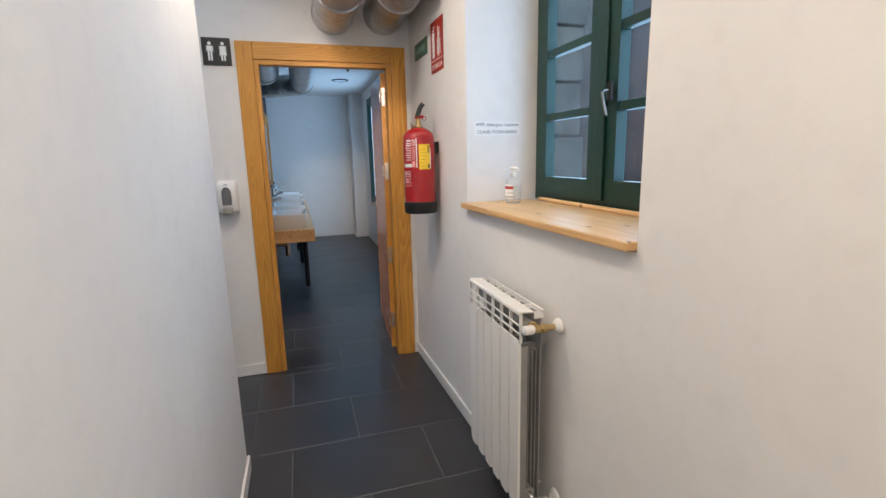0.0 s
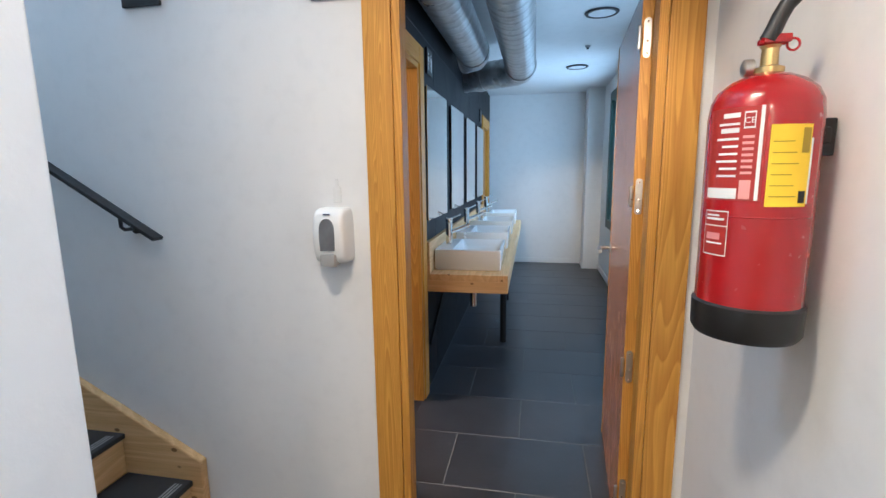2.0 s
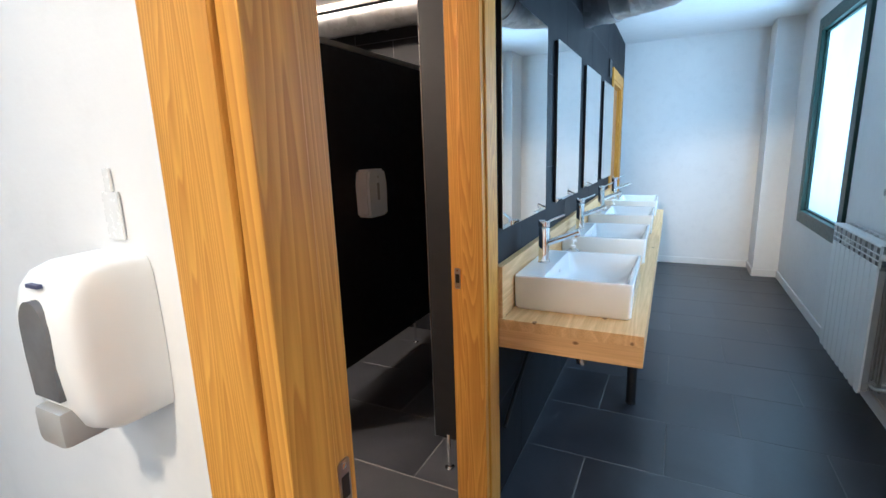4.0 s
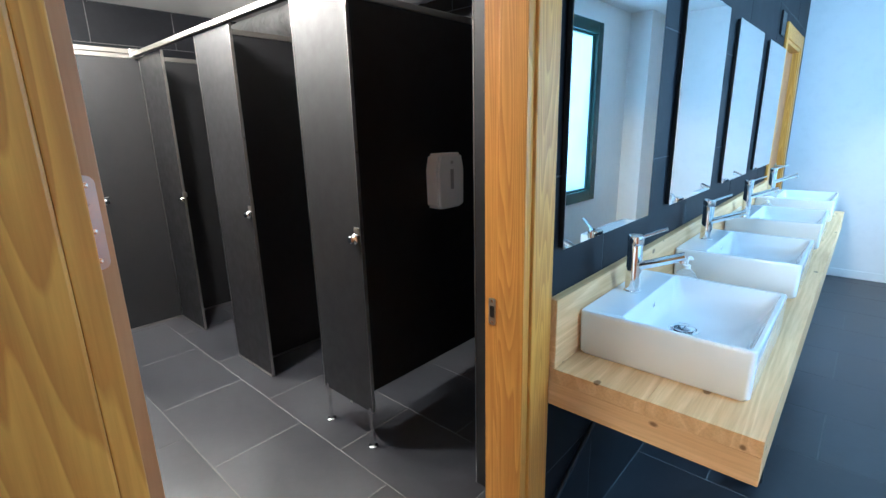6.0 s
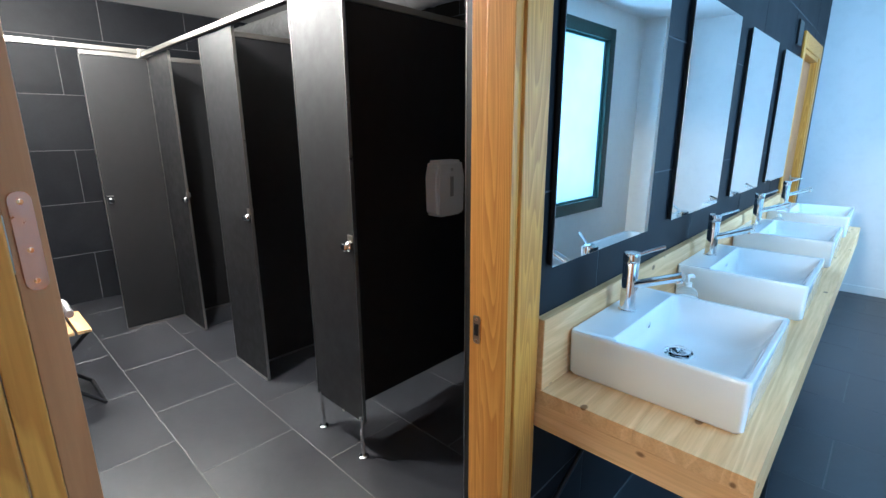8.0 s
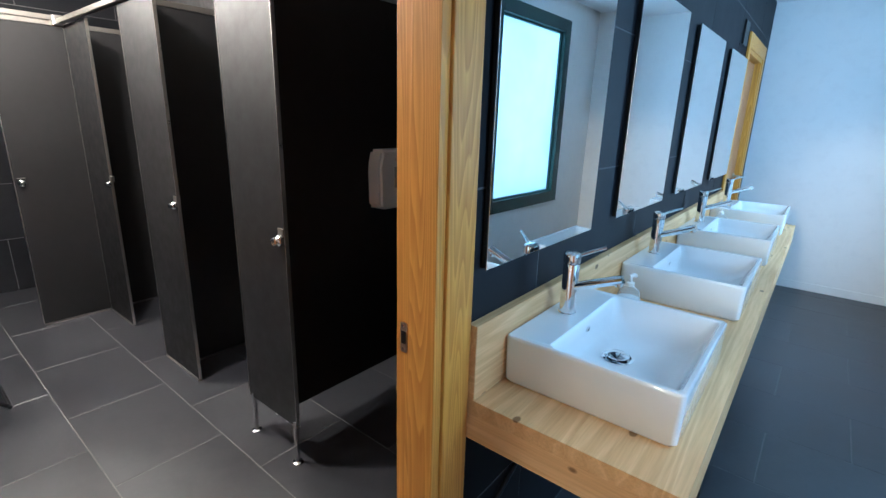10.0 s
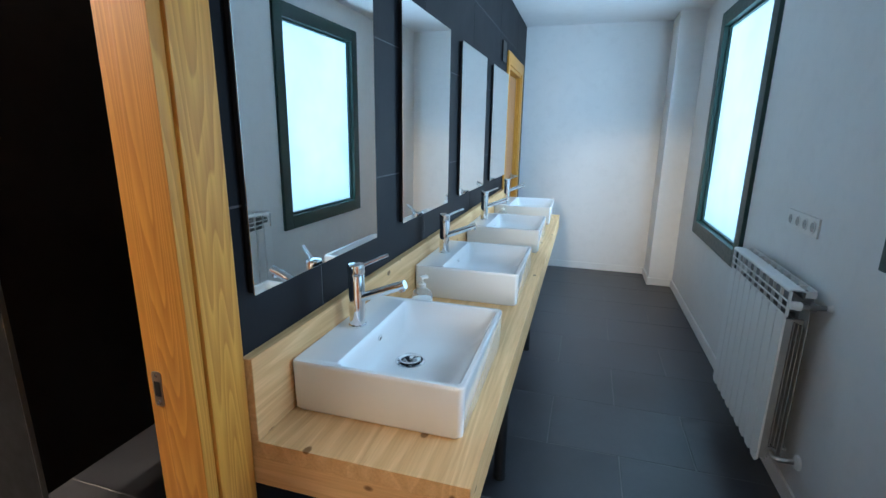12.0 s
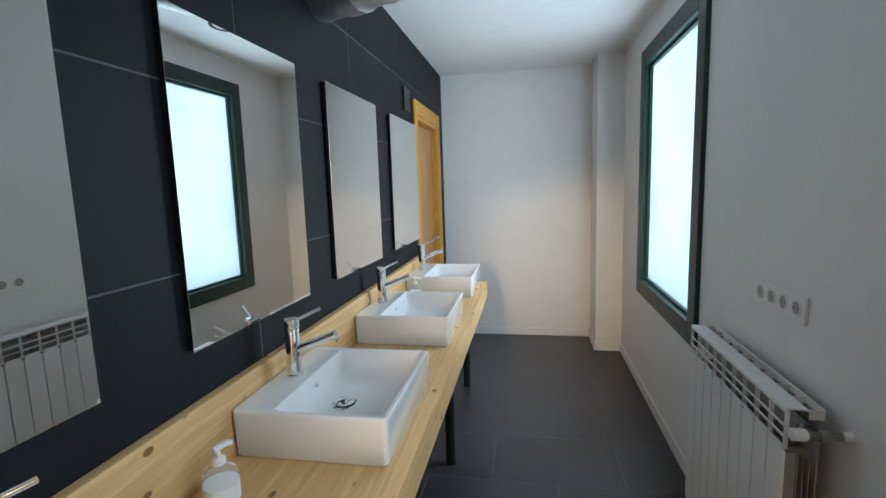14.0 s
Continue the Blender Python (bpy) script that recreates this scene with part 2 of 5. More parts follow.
# radiator enamel with the shade between the fins put into its colour
SHADED_ENAMEL = plain("shaded_radiator_enamel", (0.28, 0.277, 0.268), 0.7, vary=0.1, scale=12)
RADIATOR = plain("radiator_enamel", (0.80, 0.80, 0.78), 0.40, vary=0.02, scale=3.0, uneven=0.012)
PLASTIC = plain("white_plastic", (0.78, 0.77, 0.74), 0.34, vary=0.02, uneven=0.02)
GREY_PLASTIC = plain("grey_plastic", (0.34, 0.33, 0.31), 0.35, vary=0.05)
SMOKED = plain("smoked_plastic", (0.16, 0.16, 0.165), 0.2, vary=0.2, scale=14)
BLACK_PLASTIC = plain("black_plastic", (0.012, 0.012, 0.012), 0.4)
RED = plain("red_enamel", (0.34, 0.006, 0.008), 0.22, vary=0.05, coat=0.4)
RED_SIGN = plain("red_print", (0.34, 0.022, 0.016), 0.4)
GREEN_SIGN = plain("green_print", (0.06, 0.16, 0.11), 0.4)
YELLOW = plain("yellow_paper", (0.90, 0.62, 0.010), 0.5)
TAG_PRINT = plain("tag_print", (0.35, 0.24, 0.01), 0.5)
PAPER = plain("white_paper", (0.82, 0.82, 0.80), 0.6, vary=0.02)
INK = plain("print_ink", (0.07, 0.08, 0.16), 0.6)
BLUE = plain("blue_plastic", (0.02, 0.06, 0.35), 0.35)
TREAD = slate("stair_tread", (0.028, 0.028, 0.029), (0.05, 0.05, 0.05), 0.5)
DUCT = spiral_metal("galvanised_sheet")
MIRROR = plain("mirror_silver", (0.90, 0.92, 0.92), 0.012, 1.0, vary=0.0)
MIRROR.node_tree.nodes["Principled BSDF"].inputs["Roughness"].default_value = 0.01
for link in list(MIRROR.node_tree.links):
    if link.to_socket.name == "Roughness":
        MIRROR.node_tree.links.remove(link)
FROST = frosted("frosted_glass")
PANE = pane_glass("clear_pane")
CLEAR = thin_plastic("clear_plastic", 0.13)
GEL = thin_plastic("clear_gel", 0.05)
STONE = stone("pale_stone")
OUTSIDE = plain("grey_render", (0.235, 0.215, 0.205), 0.9, vary=0.25, scale=2.5, relief=0.4)
GROUND = plain("gravel_ground", (0.16, 0.155, 0.145), 0.95, vary=0.3, scale=6, relief=0.5)
LAMP_ON = glow("lamp_diffuser_lit", (1.0, 0.86, 0.7), 6.0)
LAMP_OFF = plain("lamp_diffuser", (0.75, 0.77, 0.78), 0.4)
SMOKED_TAB = plain("clear_tab_plastic", (0.76, 0.755, 0.73), 0.25, vary=0.04, scale=30.0)
LEAF_EDGE = wood("door_edge_wood", (0.50, 0.25, 0.095), (0.36, 0.155, 0.050), 2, 0.40, 7.0, contrast=0.4, pores=0.4)
SILL = wood("varnished_sill_pine", (0.78, 0.53, 0.24), (0.50, 0.26, 0.08), 1, 0.36, 9.0, knots=1.0, contrast=0.28)


# ---- mesh helpers ----
def finish(bm, name, mat, smooth=False, angle=38):
    bmesh.ops.recalc_face_normals(bm, faces=bm.faces)
    me = bpy.data.meshes.new(name)
    bm.to_mesh(me)
    bm.free()
    me.materials.append(mat)
    if smooth:
        for p in me.polygons:
            p.use_smooth = True
        me.set_sharp_from_angle(angle=radians(angle))
    return me


def box(bm, x0, x1, y0, y1, z0, z1, bevel=0.0, seg=2):
    """Adds a box, with rounded edges where bevel is given."""
    part_bm = bmesh.new()
    m = Matrix.Translation(((x0 + x1) / 2, (y0 + y1) / 2, (z0 + z1) / 2)) @ Matrix.Diagonal((abs(x1 - x0), abs(y1 - y0), abs(z1 - z0), 1))
    bmesh.ops.create_cube(part_bm, size=1.0, matrix=m)
    if bevel:
        bmesh.ops.bevel(part_bm, geom=part_bm.edges[:], offset=bevel, segments=seg, affect="EDGES", profile=0.6)
    tmp = bpy.data.meshes.new("tmp")
    part_bm.to_mesh(tmp)
    part_bm.free()
    bm.from_mesh(tmp)
    bpy.data.meshes.remove(tmp)
    return bm


def boxes(*rows, bevel=0.0):
    bm = bmesh.new()
    for r in rows:
        box(bm, *r, bevel=bevel)
    return bm


def lathe(profile, seg=28, axis=2, at=(0, 0, 0)):
    """Turns a profile of (radius, height) about an axis."""
    bm = bmesh.new()
    rings = []
    for r, h in profile:
        ring = []
        for i in range(seg):
            a = 2 * math.pi * i / seg
            p = [r * math.cos(a), r * math.sin(a), h]
            if axis == 0:
                p = [h, p[0], p[1]]
            elif axis == 1:
                p = [p[0], h, p[1]]
            ring.append(bm.verts.new([p[k] + at[k] for k in range(3)]))
        rings.append(ring)
    for a, b in zip(rings, rings[1:]):
        for i in range(seg):
            j = (i + 1) % seg
            bm.faces.new((a[i], a[j], b[j], b[i]))
    if profile[0][0] > 1e-5:
        bm.faces.new(rings[0])
    if profile[-1][0] > 1e-5:
        bm.faces.new(rings[-1])
    bmesh.ops.remove_doubles(bm, verts=bm.verts, dist=1e-6)
    return bm


def tube(points, radius, seg=14, ribs=None):
    """A round bar along a line of points. ribs: (step, height) of raised seams."""
    pts = [Vector(p) for p in points]
    bm = bmesh.new()
    rings = []
    dist = 0.0
    up = None
    for i, p in enumerate(pts):
        d = (pts[min(i + 1, len(pts) - 1)] - pts[max(i - 1, 0)]).normalized()
        if up is None:
            up = Vector((0, 0, 1)) if abs(d.z) < 0.9 else Vector((1, 0, 0))
        side = d.cross(up).normalized()
        up = side.cross(d).normalized()
        if i:
            dist += (p - pts[i - 1]).length
        r = radius
        if ribs and (dist % ribs[0]) < ribs[2]:
            r += ribs[1]
        rings.append([bm.verts.new(p + r * (math.cos(2 * math.pi * k / seg) * side + math.sin(2 * math.pi * k / seg) * up)) for k in range(seg)])
    for a, b in zip(rings, rings[1:]):
        for k in range(seg):
            j = (k + 1) % seg
            bm.faces.new((a[k], a[j], b[j], b[k]))
    bm.faces.new(rings[0])
    bm.faces.new(rings[-1])
    return bm


def prism(outline, depth, axis, at=0.0, bevel=0.0):
    """A flat outline (two coordinates each) pushed out along an axis from at to at + depth."""
    bm = bmesh.new()
    verts = []
    for u, v in outline:
        p = {0: (at, u, v), 1: (u, at, v), 2: (u, v, at)}[axis]
        verts.append(bm.verts.new(p))
    f = bm.faces.new(verts)
    ext = bmesh.ops.extrude_face_region(bm, geom=[f])
    off = [0, 0, 0]
    off[axis] = depth
    bmesh.ops.translate(bm, vec=off, verts=[e for e in ext["geom"] if isinstance(e, bmesh.types.BMVert)])
    if bevel:
        bmesh.ops.bevel(bm, geom=bm.edges[:], offset=bevel, segments=2, affect="EDGES")
    return bm


def moved(bm, m):
    bmesh.ops.transform(bm, matrix=m, verts=bm.verts)
    return bm


def rounded(w, h, r, n=5):
    """Outline of a rectangle with round corners about the origin."""
    pts = []
    for cx, cy, a0 in ((w / 2 - r, h / 2 - r, 0), (-w / 2 + r, h / 2 - r, 90), (-w / 2 + r, -h / 2 + r, 180), (w / 2 - r, -h / 2 + r, 270)):
        for i in range(n + 1):
            a = radians(a0 + 90 * i / n)
            pts.append((cx + r * math.cos(a), cy + r * math.sin(a)))
    return pts


def structure(name, bm, mat, label, category, smooth=False):
    return tagged(new(name, finish(bm, name, mat, smooth)), label, category, kind="structure")


def thing(name, at, label, category, group="", turn=0.0):
    ob = new(name)
    ob.matrix_basis = pose(*at, 0, 0, turn)
    return tagged(ob, label, category, group)


def part(name, bm, mat, parent, label="", smooth=False, angle=38):
    ob = new(name, finish(bm, name, mat, smooth, angle))
    ob.parent = parent
    if label:
        ob["label"] = label
    return ob


def words(name, text, size, m, mat, parent, align="CENTER"):
    """Flat lettering, turned into a mesh."""
    cu = bpy.data.curves.new(name, "FONT")
    cu.body, cu.size, cu.align_x, cu.extrude, cu.resolution_u = text, size, align, 0.0003, 2
    tmp = new("tmp_text", cu)
    bpy.context.view_layer.update()
    me = bpy.data.meshes.new_from_object(tmp)
    bpy.data.objects.remove(tmp)
    me.transform(m)
    me.materials.append(mat)
    ob = new(name, me)
    ob.parent = parent
    return ob


# ---- plan ----
XR = 1.572          # window wall of the washroom
HR = 1.165          # window wall of the hall
HL = 0.080          # partition beside the stairs
YF = 5.745          # far wall of the washroom
YT = 2.79           # rear wall of the toilet room
XT = -4.37          # end wall of the toilet room
CZ = 2.515          # washroom ceiling
HZ = 2.62           # hall ceiling
HB = -9.6           # end of the hall, lengthened out of view to hold added lamps
SX = -2.9           # end of the stair well
DT = 1.98           # clear height of the doors

# floors: a bed of grout, with the tiles laid on it
structure("floor", boxes((-4.5, 1.75, 0.05, 5.9, -0.12, -0.0012), (SX - 0.1, 1.5, HB - 0.1, 0.05, -0.12, -0.0012)), GROUT, "grey grouted bed under dark stoneware floor tiles", "floor")

# wall with the entrance door
structure("wall_entrance", boxes(
    (SX, 0.20, 0.0, 0.10, 0, 4.2), (1.035, 1.75, 0.0, 0.10, 0, 4.2), (0.20, 1.035, 0.0, 0.10, 2.01, 4.2)),
    WHITE_WALL, "white plastered wall around the entrance door", "wall")
# washroom wall with the tiles
structure("wall_tiled", boxes(
    (-0.1135, -0.0016, 0.10, 0.262, 0, CZ), (-0.1135, -0.0016, 0.262, 1.14, 2.01, CZ), (-0.1135, -0.0016, 1.14, 4.63, 0, CZ),
    (-0.1135, -0.0016, 4.63, 5.44, 2.01, CZ), (-0.1135, -0.0016, 5.44, YF, 0, CZ)),
    DARK_GROUT, "wall clad in large dark slate-grey tiles", "wall")
structure("wall_far", boxes((-0.105, XR, YF, YF + 0.12, 0, CZ)), WHITE_WALL, "plain white plastered end wall", "wall")
structure("column", boxes((1.355, XR, 5.365, YF - 0.002, 0.0, CZ)), WHITE_WALL, "white plastered corner column", "column")
# window wall of the washroom, with two openings
W1 = (3.545, 4.665, 0.742, 2.280)
W2 = (1.03, 2.135, 1.115, 2.305)
structure("wall_windows", boxes(
    (XR, XR + 0.30, 0.10, W2[0], 0, CZ), (XR, XR + 0.30, W2[0], W2[1], 0, W2[2]), (XR, XR + 0.30, W2[0], W2[1], W2[3], CZ),
    (XR, XR + 0.30, W2[1], W1[0], 0, CZ), (XR, XR + 0.30, W1[0], W1[1], 0, W1[2]), (XR, XR + 0.30, W1[0], W1[1], W1[3], CZ),
    (XR, XR + 0.30, W1[1], YF + 0.12, 0, CZ)), WHITE_WALL, "white plastered wall with two frosted windows", "wall")
structure("ceiling", boxes((-0.105, XR + 0.3, 0.10, YF + 0.12, CZ, CZ + 0.15)), CEILING, "smooth white painted ceiling", "ceiling")
# hall
HW = (-2.205, -1.02, 1.16, 2.42)   # window recess
SKEW = Matrix(((1, -0.024, 0, 0), (0, 1, 0, 0), (0, 0, 1, 0), (0, 0, 0, 1)))   # the old outer wall runs a little askew
structure("wall_hall_window", moved(boxes(
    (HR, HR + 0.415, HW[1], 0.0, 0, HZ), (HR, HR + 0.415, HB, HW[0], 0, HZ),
    (HR, HR + 0.415, HW[0], HW[1], 0, HW[2]), (HR, HR + 0.415, HW[0], HW[1], HW[3], HZ)), SKEW),
    WHITE_WALL, "thick white plastered wall with a deep window recess", "wall")
structure("wall_stairs", boxes((HL - 0.12, HL, HB, -1.062, 0, 4.2), bevel=0.004), WHITE_WALL, "white plastered partition beside the stairs", "wall")
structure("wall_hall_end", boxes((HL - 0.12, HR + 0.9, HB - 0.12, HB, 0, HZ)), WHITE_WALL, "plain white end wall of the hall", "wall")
structure("wall_stairwell", boxes((SX - 0.1, SX, -1.18, 0.1, 0, 4.2), (SX, HL - 0.12, -1.18, -1.062, 0, 4.2)), WHITE_WALL, "white plastered stairwell wall", "wall")
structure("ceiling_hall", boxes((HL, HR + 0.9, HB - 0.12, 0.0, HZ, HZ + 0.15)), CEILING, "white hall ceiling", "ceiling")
structure("ceiling_stairwell", boxes((SX - 0.1, -2.05, -1.18, 0.1, 4.2, 4.3), (-1.05, HL, -1.18, 0.1, 4.2, 4.3), (-2.05, -1.05, -1.18, -0.95, 4.2, 4.3), (-2.05, -1.05, -0.15, 0.1, 4.2, 4.3), (HL - 0.02, HL, -1.062, 0.0, HZ + 0.15, 4.2)), CEILING, "white stairwell ceiling", "ceiling")
# skylight added out of view to let the stairwell lamp in
sk = structure("added_stair_skylight", boxes((-2.045, -1.055, -0.945, -0.155, 4.22, 4.226)), FROST, "added frosted skylight over the stairs, out of view", "skylight")
sk.visible_shadow = False
# toilet room
structure("wall_toilet_side", boxes((XT, -0.115, 0.102, 0.1174, 0, CZ)), DARK_GROUT, "dark tiled side wall of the toilet room", "wall")
structure("wall_toilet_rear", boxes((XT, -0.115, YT - 0.0054, YT + 0.1, 0, CZ)), DARK_GROUT, "dark tiled rear wall of the toilet room", "wall")
structure("wall_toilet_end", boxes((XT - 0.1, XT - 0.0016, 0.1, YT + 0.1, 0, CZ)), DARK_GROUT, "dark slate tiled end wall of the toilet room", "wall")
structure("ceiling_toilet", boxes((XT - 0.1, -0.105, 0.1, YT + 0.1, CZ, CZ + 0.15)), CEILING, "white ceiling of the toilet room", "ceiling")
# room behind the far washroom door
structure("wall_far_room", boxes((-1.6, -1.5, YT + 0.1, YF + 0.12, 0, CZ), (-1.6, -0.105, YF, YF + 0.12, 0, CZ)), WHITE_WALL, "white walls of the room behind the far door", "wall")
structure("ceiling_far_room", boxes((-1.6, -0.105, YT + 0.1, YF + 0.12, CZ, CZ + 0.15)), CEILING, "white ceiling of the room behind the far door", "ceiling")


# baseboards: thin white strips
def baseboard(x0, x1, y0, y1, m=Matrix.Identity(4)):
    structure("baseboard", moved(boxes((x0, x1, y0, y1, 0.002, 0.076), bevel=0.003), m), BASE_WHITE, "white lacquered baseboard", "baseboard")


baseboard(0.002, 1.353, YF - 0.012, YF - 0.001)
baseboard(1.341, 1.354, 5.352, YF - 0.013)
baseboard(1.355, XR - 0.001, 5.352, 5.364)
baseboard(XR - 0.013, XR - 0.001, 0.13, 5.350)
baseboard(-0.62, 0.105, -0.013, -0.001)
baseboard(1.132, HR - 0.001, -0.013, -0.001)
baseboard(HR - 0.013, HR - 0.001, HB, -0.014, SKEW)
baseboard(HL + 0.001, HL + 0.013, HB, -1.050)
baseboard(HL - 0.12, HL, -1.061, -1.050)


# ---- doors ----
def door_frame(name, plane, face0, face1, a0, a1, leaf_high, label, reach=0.117):
    """Lining and casings of a door in a wall between the planes face0 and face1; a0 to a1 is the clear width.
    plane 1: the wall runs along x; plane 0: along y."""
    ob = thing(name, (0, 0, 0), label, "door frame")
    ob["kind"] = "structure"

    def put(nm, u0, u1, w0, w1, z0, z1, grain, bevel=0.003, mat=None):
        r = (u0, u1, w0, w1, z0, z1) if plane == 1 else (w0, w1, u0, u1, z0, z1)
        part(nm, boxes(r, bevel=bevel), mat or OAK[grain], ob)

    along = 0 if plane == 1 else 1
    lo, hi = min(face0, face1), max(face0, face1)
    # lining, thicker on the side away from the leaf so that the leaf closes into a rebate
    r = lo + (hi - lo) * 0.62 if leaf_high else lo + (hi - lo) * 0.38
    s0, s1 = (lo - 0.009, r) if leaf_high else (r, hi + 0.009)
    t0, t1 = (r + 0.0005, hi + 0.009) if leaf_high else (lo - 0.009, r - 0.0005)
    put("jamb", a0 - 0.0275, a0, s0, s1, 0.0, DT + 0.0275, 2, 0.002)
    put("jamb", a1, a1 + 0.0275, s0, s1, 0.0, DT + 0.0275, 2, 0.002)
    put("head", a0, a1, s0, s1, DT, DT + 0.0275, along, 0.002)
    put("rebate", a0 - 0.0275, a0 - 0.012, t0, t1, 0.0, DT + 0.0275, 2, 0.0015)
    put("rebate", a1 + 0.012, a1 + 0.0275, t0, t1, 0.0, DT + 0.0275, 2, 0.0015)
    put("rebate", a0 - 0.012, a1 + 0.012, t0, t1, DT + 0.012, DT + 0.0275, along, 0.0015)
    for face, sign in ((lo, -1), (hi, 1)):
        w0, w1 = sorted((face + sign * 0.001, face + sign * 0.017))
        put("casing", a0 - reach, a0 - 0.0285, w0, w1, 0.0, DT + 0.13, 2, 0.004)
        put("casing", a1 + 0.0285, a1 + reach, w0, w1, 0.0, DT + 0.13, 2, 0.004)
        put("casing", a0 - 0.028, a1 + 0.028, w0, w1, DT + 0.0285, DT + 0.13, along, 0.004)
    return ob


def strike_plate(parent, m):
    p = part("strike_plate", moved(prism(rounded(0.022, 0.075, 0.006), 0.0015, 2), m), STEEL, parent, "steel strike plate")
    part("latch_hole", moved(boxes((-0.007, 0.007, -0.016, 0.016, 0.0016, 0.0022)), m), BLACK_PLASTIC, p)
    for v in (-0.029, 0.029):
        part("screw", moved(lathe([(0.0001, 0.0026), (0.004, 0.0022), (0.004, 0.0014)], 10, at=(0, v, 0)), m), CHROME, p)


def door_leaf(name, hinge, turn, width, sign, label, edge, face=None):
    """A veneered leaf that stands open; local x runs from the hinge to the free edge, y is its thickness."""
    ob = thing(name, hinge, label, "door", turn=turn)
    t = 0.036
    part("panel", boxes((0.004, width - 0.004, 0.002, t - 0.002, 0.012, DT - 0.008), bevel=0.001), face or LEAF, ob, "smooth wood veneer")
    part("edge_band", boxes((0.0, 0.0045, 0.0, t, 0.010, DT - 0.006), bevel=0.001), edge, ob, "pale solid wood edge")
    part("edge_band", boxes((width - 0.0045, width, 0.0, t, 0.010, DT - 0.006), bevel=0.001), edge, ob)
    for z in (0.22, 0.72, 1.32, 1.82):
        h = part("hinge", moved(prism(rounded(0.022, 0.12, 0.0105), 0.002, 0), pose(-0.002, t / 2, z)), STEEL, ob, "satin steel hinge")
        part("hinge_knuckle", lathe([(0.006, z - 0.035), (0.0065, z - 0.033), (0.0065, z + 0.033), (0.006, z + 0.035)], 14, at=(-0.008, t + 0.006 if sign > 0 else -0.006, 0)), STEEL, h, smooth=True)
        for dz in (-0.048, -0.01, 0.048):
            part("screw", lathe([(0.0001, -0.0036), (0.0035, -0.003), (0.0035, -0.002)], 10, axis=0, at=(0, t / 2, z + dz)), CHROME, h)
    part("lock_plate", moved(prism(rounded(0.022, 0.20, 0.005), 0.0016, 0), pose(width, t / 2, 1.0)), STEEL, ob, "steel lock face plate")
    for side in (-1, 1):
        y = -0.001 if side < 0 else t + 0.001
        rose = part("handle_rose", lathe([(0.026, y), (0.026, y + side * 0.006), (0.021, y + side * 0.009)], 24, axis=1, at=(width - 0.055, 0, 1.03)), STEEL, ob, "steel lever handle", smooth=True)
        pts = [(width - 0.055, y + side * 0.008, 1.03), (width - 0.055, y + side * 0.040, 1.03), (width - 0.060, y + side * 0.052, 1.03),
               (width - 0.075, y + side * 0.055, 1.03), (width - 0.175, y + side * 0.055, 1.03)]
        part("lever", tube(pts, 0.009, 14), STEEL, rose, smooth=True)
    return ob


d1 = door_frame("door_1", 1, 0.0, 0.10, 0.230, 1.007, True, "varnished pine door frame of the washroom entrance", 0.124)
strike_plate(d1, Matrix.Translation((0.2185, 0.086, 0.985)) @ Matrix(((0, 0, 1, 0), (1, 0, 0, 0), (0, 1, 0, 0), (0, 0, 0, 1))))
d2 = door_frame("door_2", 0, -0.107, 0.001, 0.292, 1.107, False, "varnished pine door frame of the toilet room", 0.126)
strike_plate(d2, Matrix.Translation((-0.092, 1.1185, 0.957)) @ Matrix(((1, 0, 0, 0), (0, 0, -1, 0), (0, 1, 0, 0), (0, 0, 0, 1))))
d3 = door_frame("door_3", 0, -0.115, 0.001, 4.675, 5.395, False, "varnished pine door frame at the end of the washroom")
door_leaf("door_leaf", (1.021, 0.122, 0), 86.0, 0.79, 1, "reddish veneered door leaf standing open in the entrance", OAK[2])
door_leaf("door_leaf", (-0.122, 0.334, 0), 179.0, 0.80, 1, "reddish veneered door leaf standing open in the toilet room", LEAF_EDGE)
door_leaf("door_leaf", (-0.060, 4.678, 0), 88.0, 0.715, 1, "closed orange pine door at the washroom's end", LEAF_EDGE, LEAF_EDGE)


# ---- windows ----
def frosted_window(name, w, label):
    """A fixed dark green frame with one frosted pane."""
    y0, y1, z0, z1 = w
    ob = tagged(new(name), label, "window", kind="structure")
    f = 0.052
    x0, x1 = XR - 0.022, XR + 0.05
    part("frame_stile", boxes((x0, x1, y0 - f, y0 + 0.05, z0 - f, z1 + f), bevel=0.004), GREEN, ob)
    part("frame_stile", boxes((x0, x1, y1 - 0.05, y1 + f, z0 - f, z1 + f), bevel=0.004), GREEN, ob)
    part("frame_rail", boxes((x0, x1, y0 + 0.05, y1 - 0.05, z0 - f, z0 + 0.05), bevel=0.004), GREEN, ob)
    part("frame_rail", boxes((x0, x1, y0 + 0.05, y1 - 0.05, z1 - 0.05, z1 + f), bevel=0.004), GREEN, ob)
    for a in ((y0 + 0.05, y0 + 0.066, z0 + 0.05, z1 - 0.05), (y1 - 0.066, y1 - 0.05, z0 + 0.05, z1 - 0.05),
              (y0 + 0.066, y1 - 0.066, z0 + 0.05, z0 + 0.066), (y0 + 0.066, y1 - 0.066, z1 - 0.066, z1 - 0.05)):
        part("glazing_bead", boxes((XR + 0.012, XR + 0.05, *a), bevel=0.003), GREEN, ob)
    p = part("pane", boxes((XR + 0.03, XR + 0.036, y0 + 0.05, y1 - 0.05, z0 + 0.05, z1 - 0.05)), FROST, ob, "bright frosted glass pane")
    p.visible_shadow = False


frosted_window("window_1", W1, "frosted window in a dark green frame")
frosted_window("window_2", W2, "frosted window in a dark green frame near the entrance")


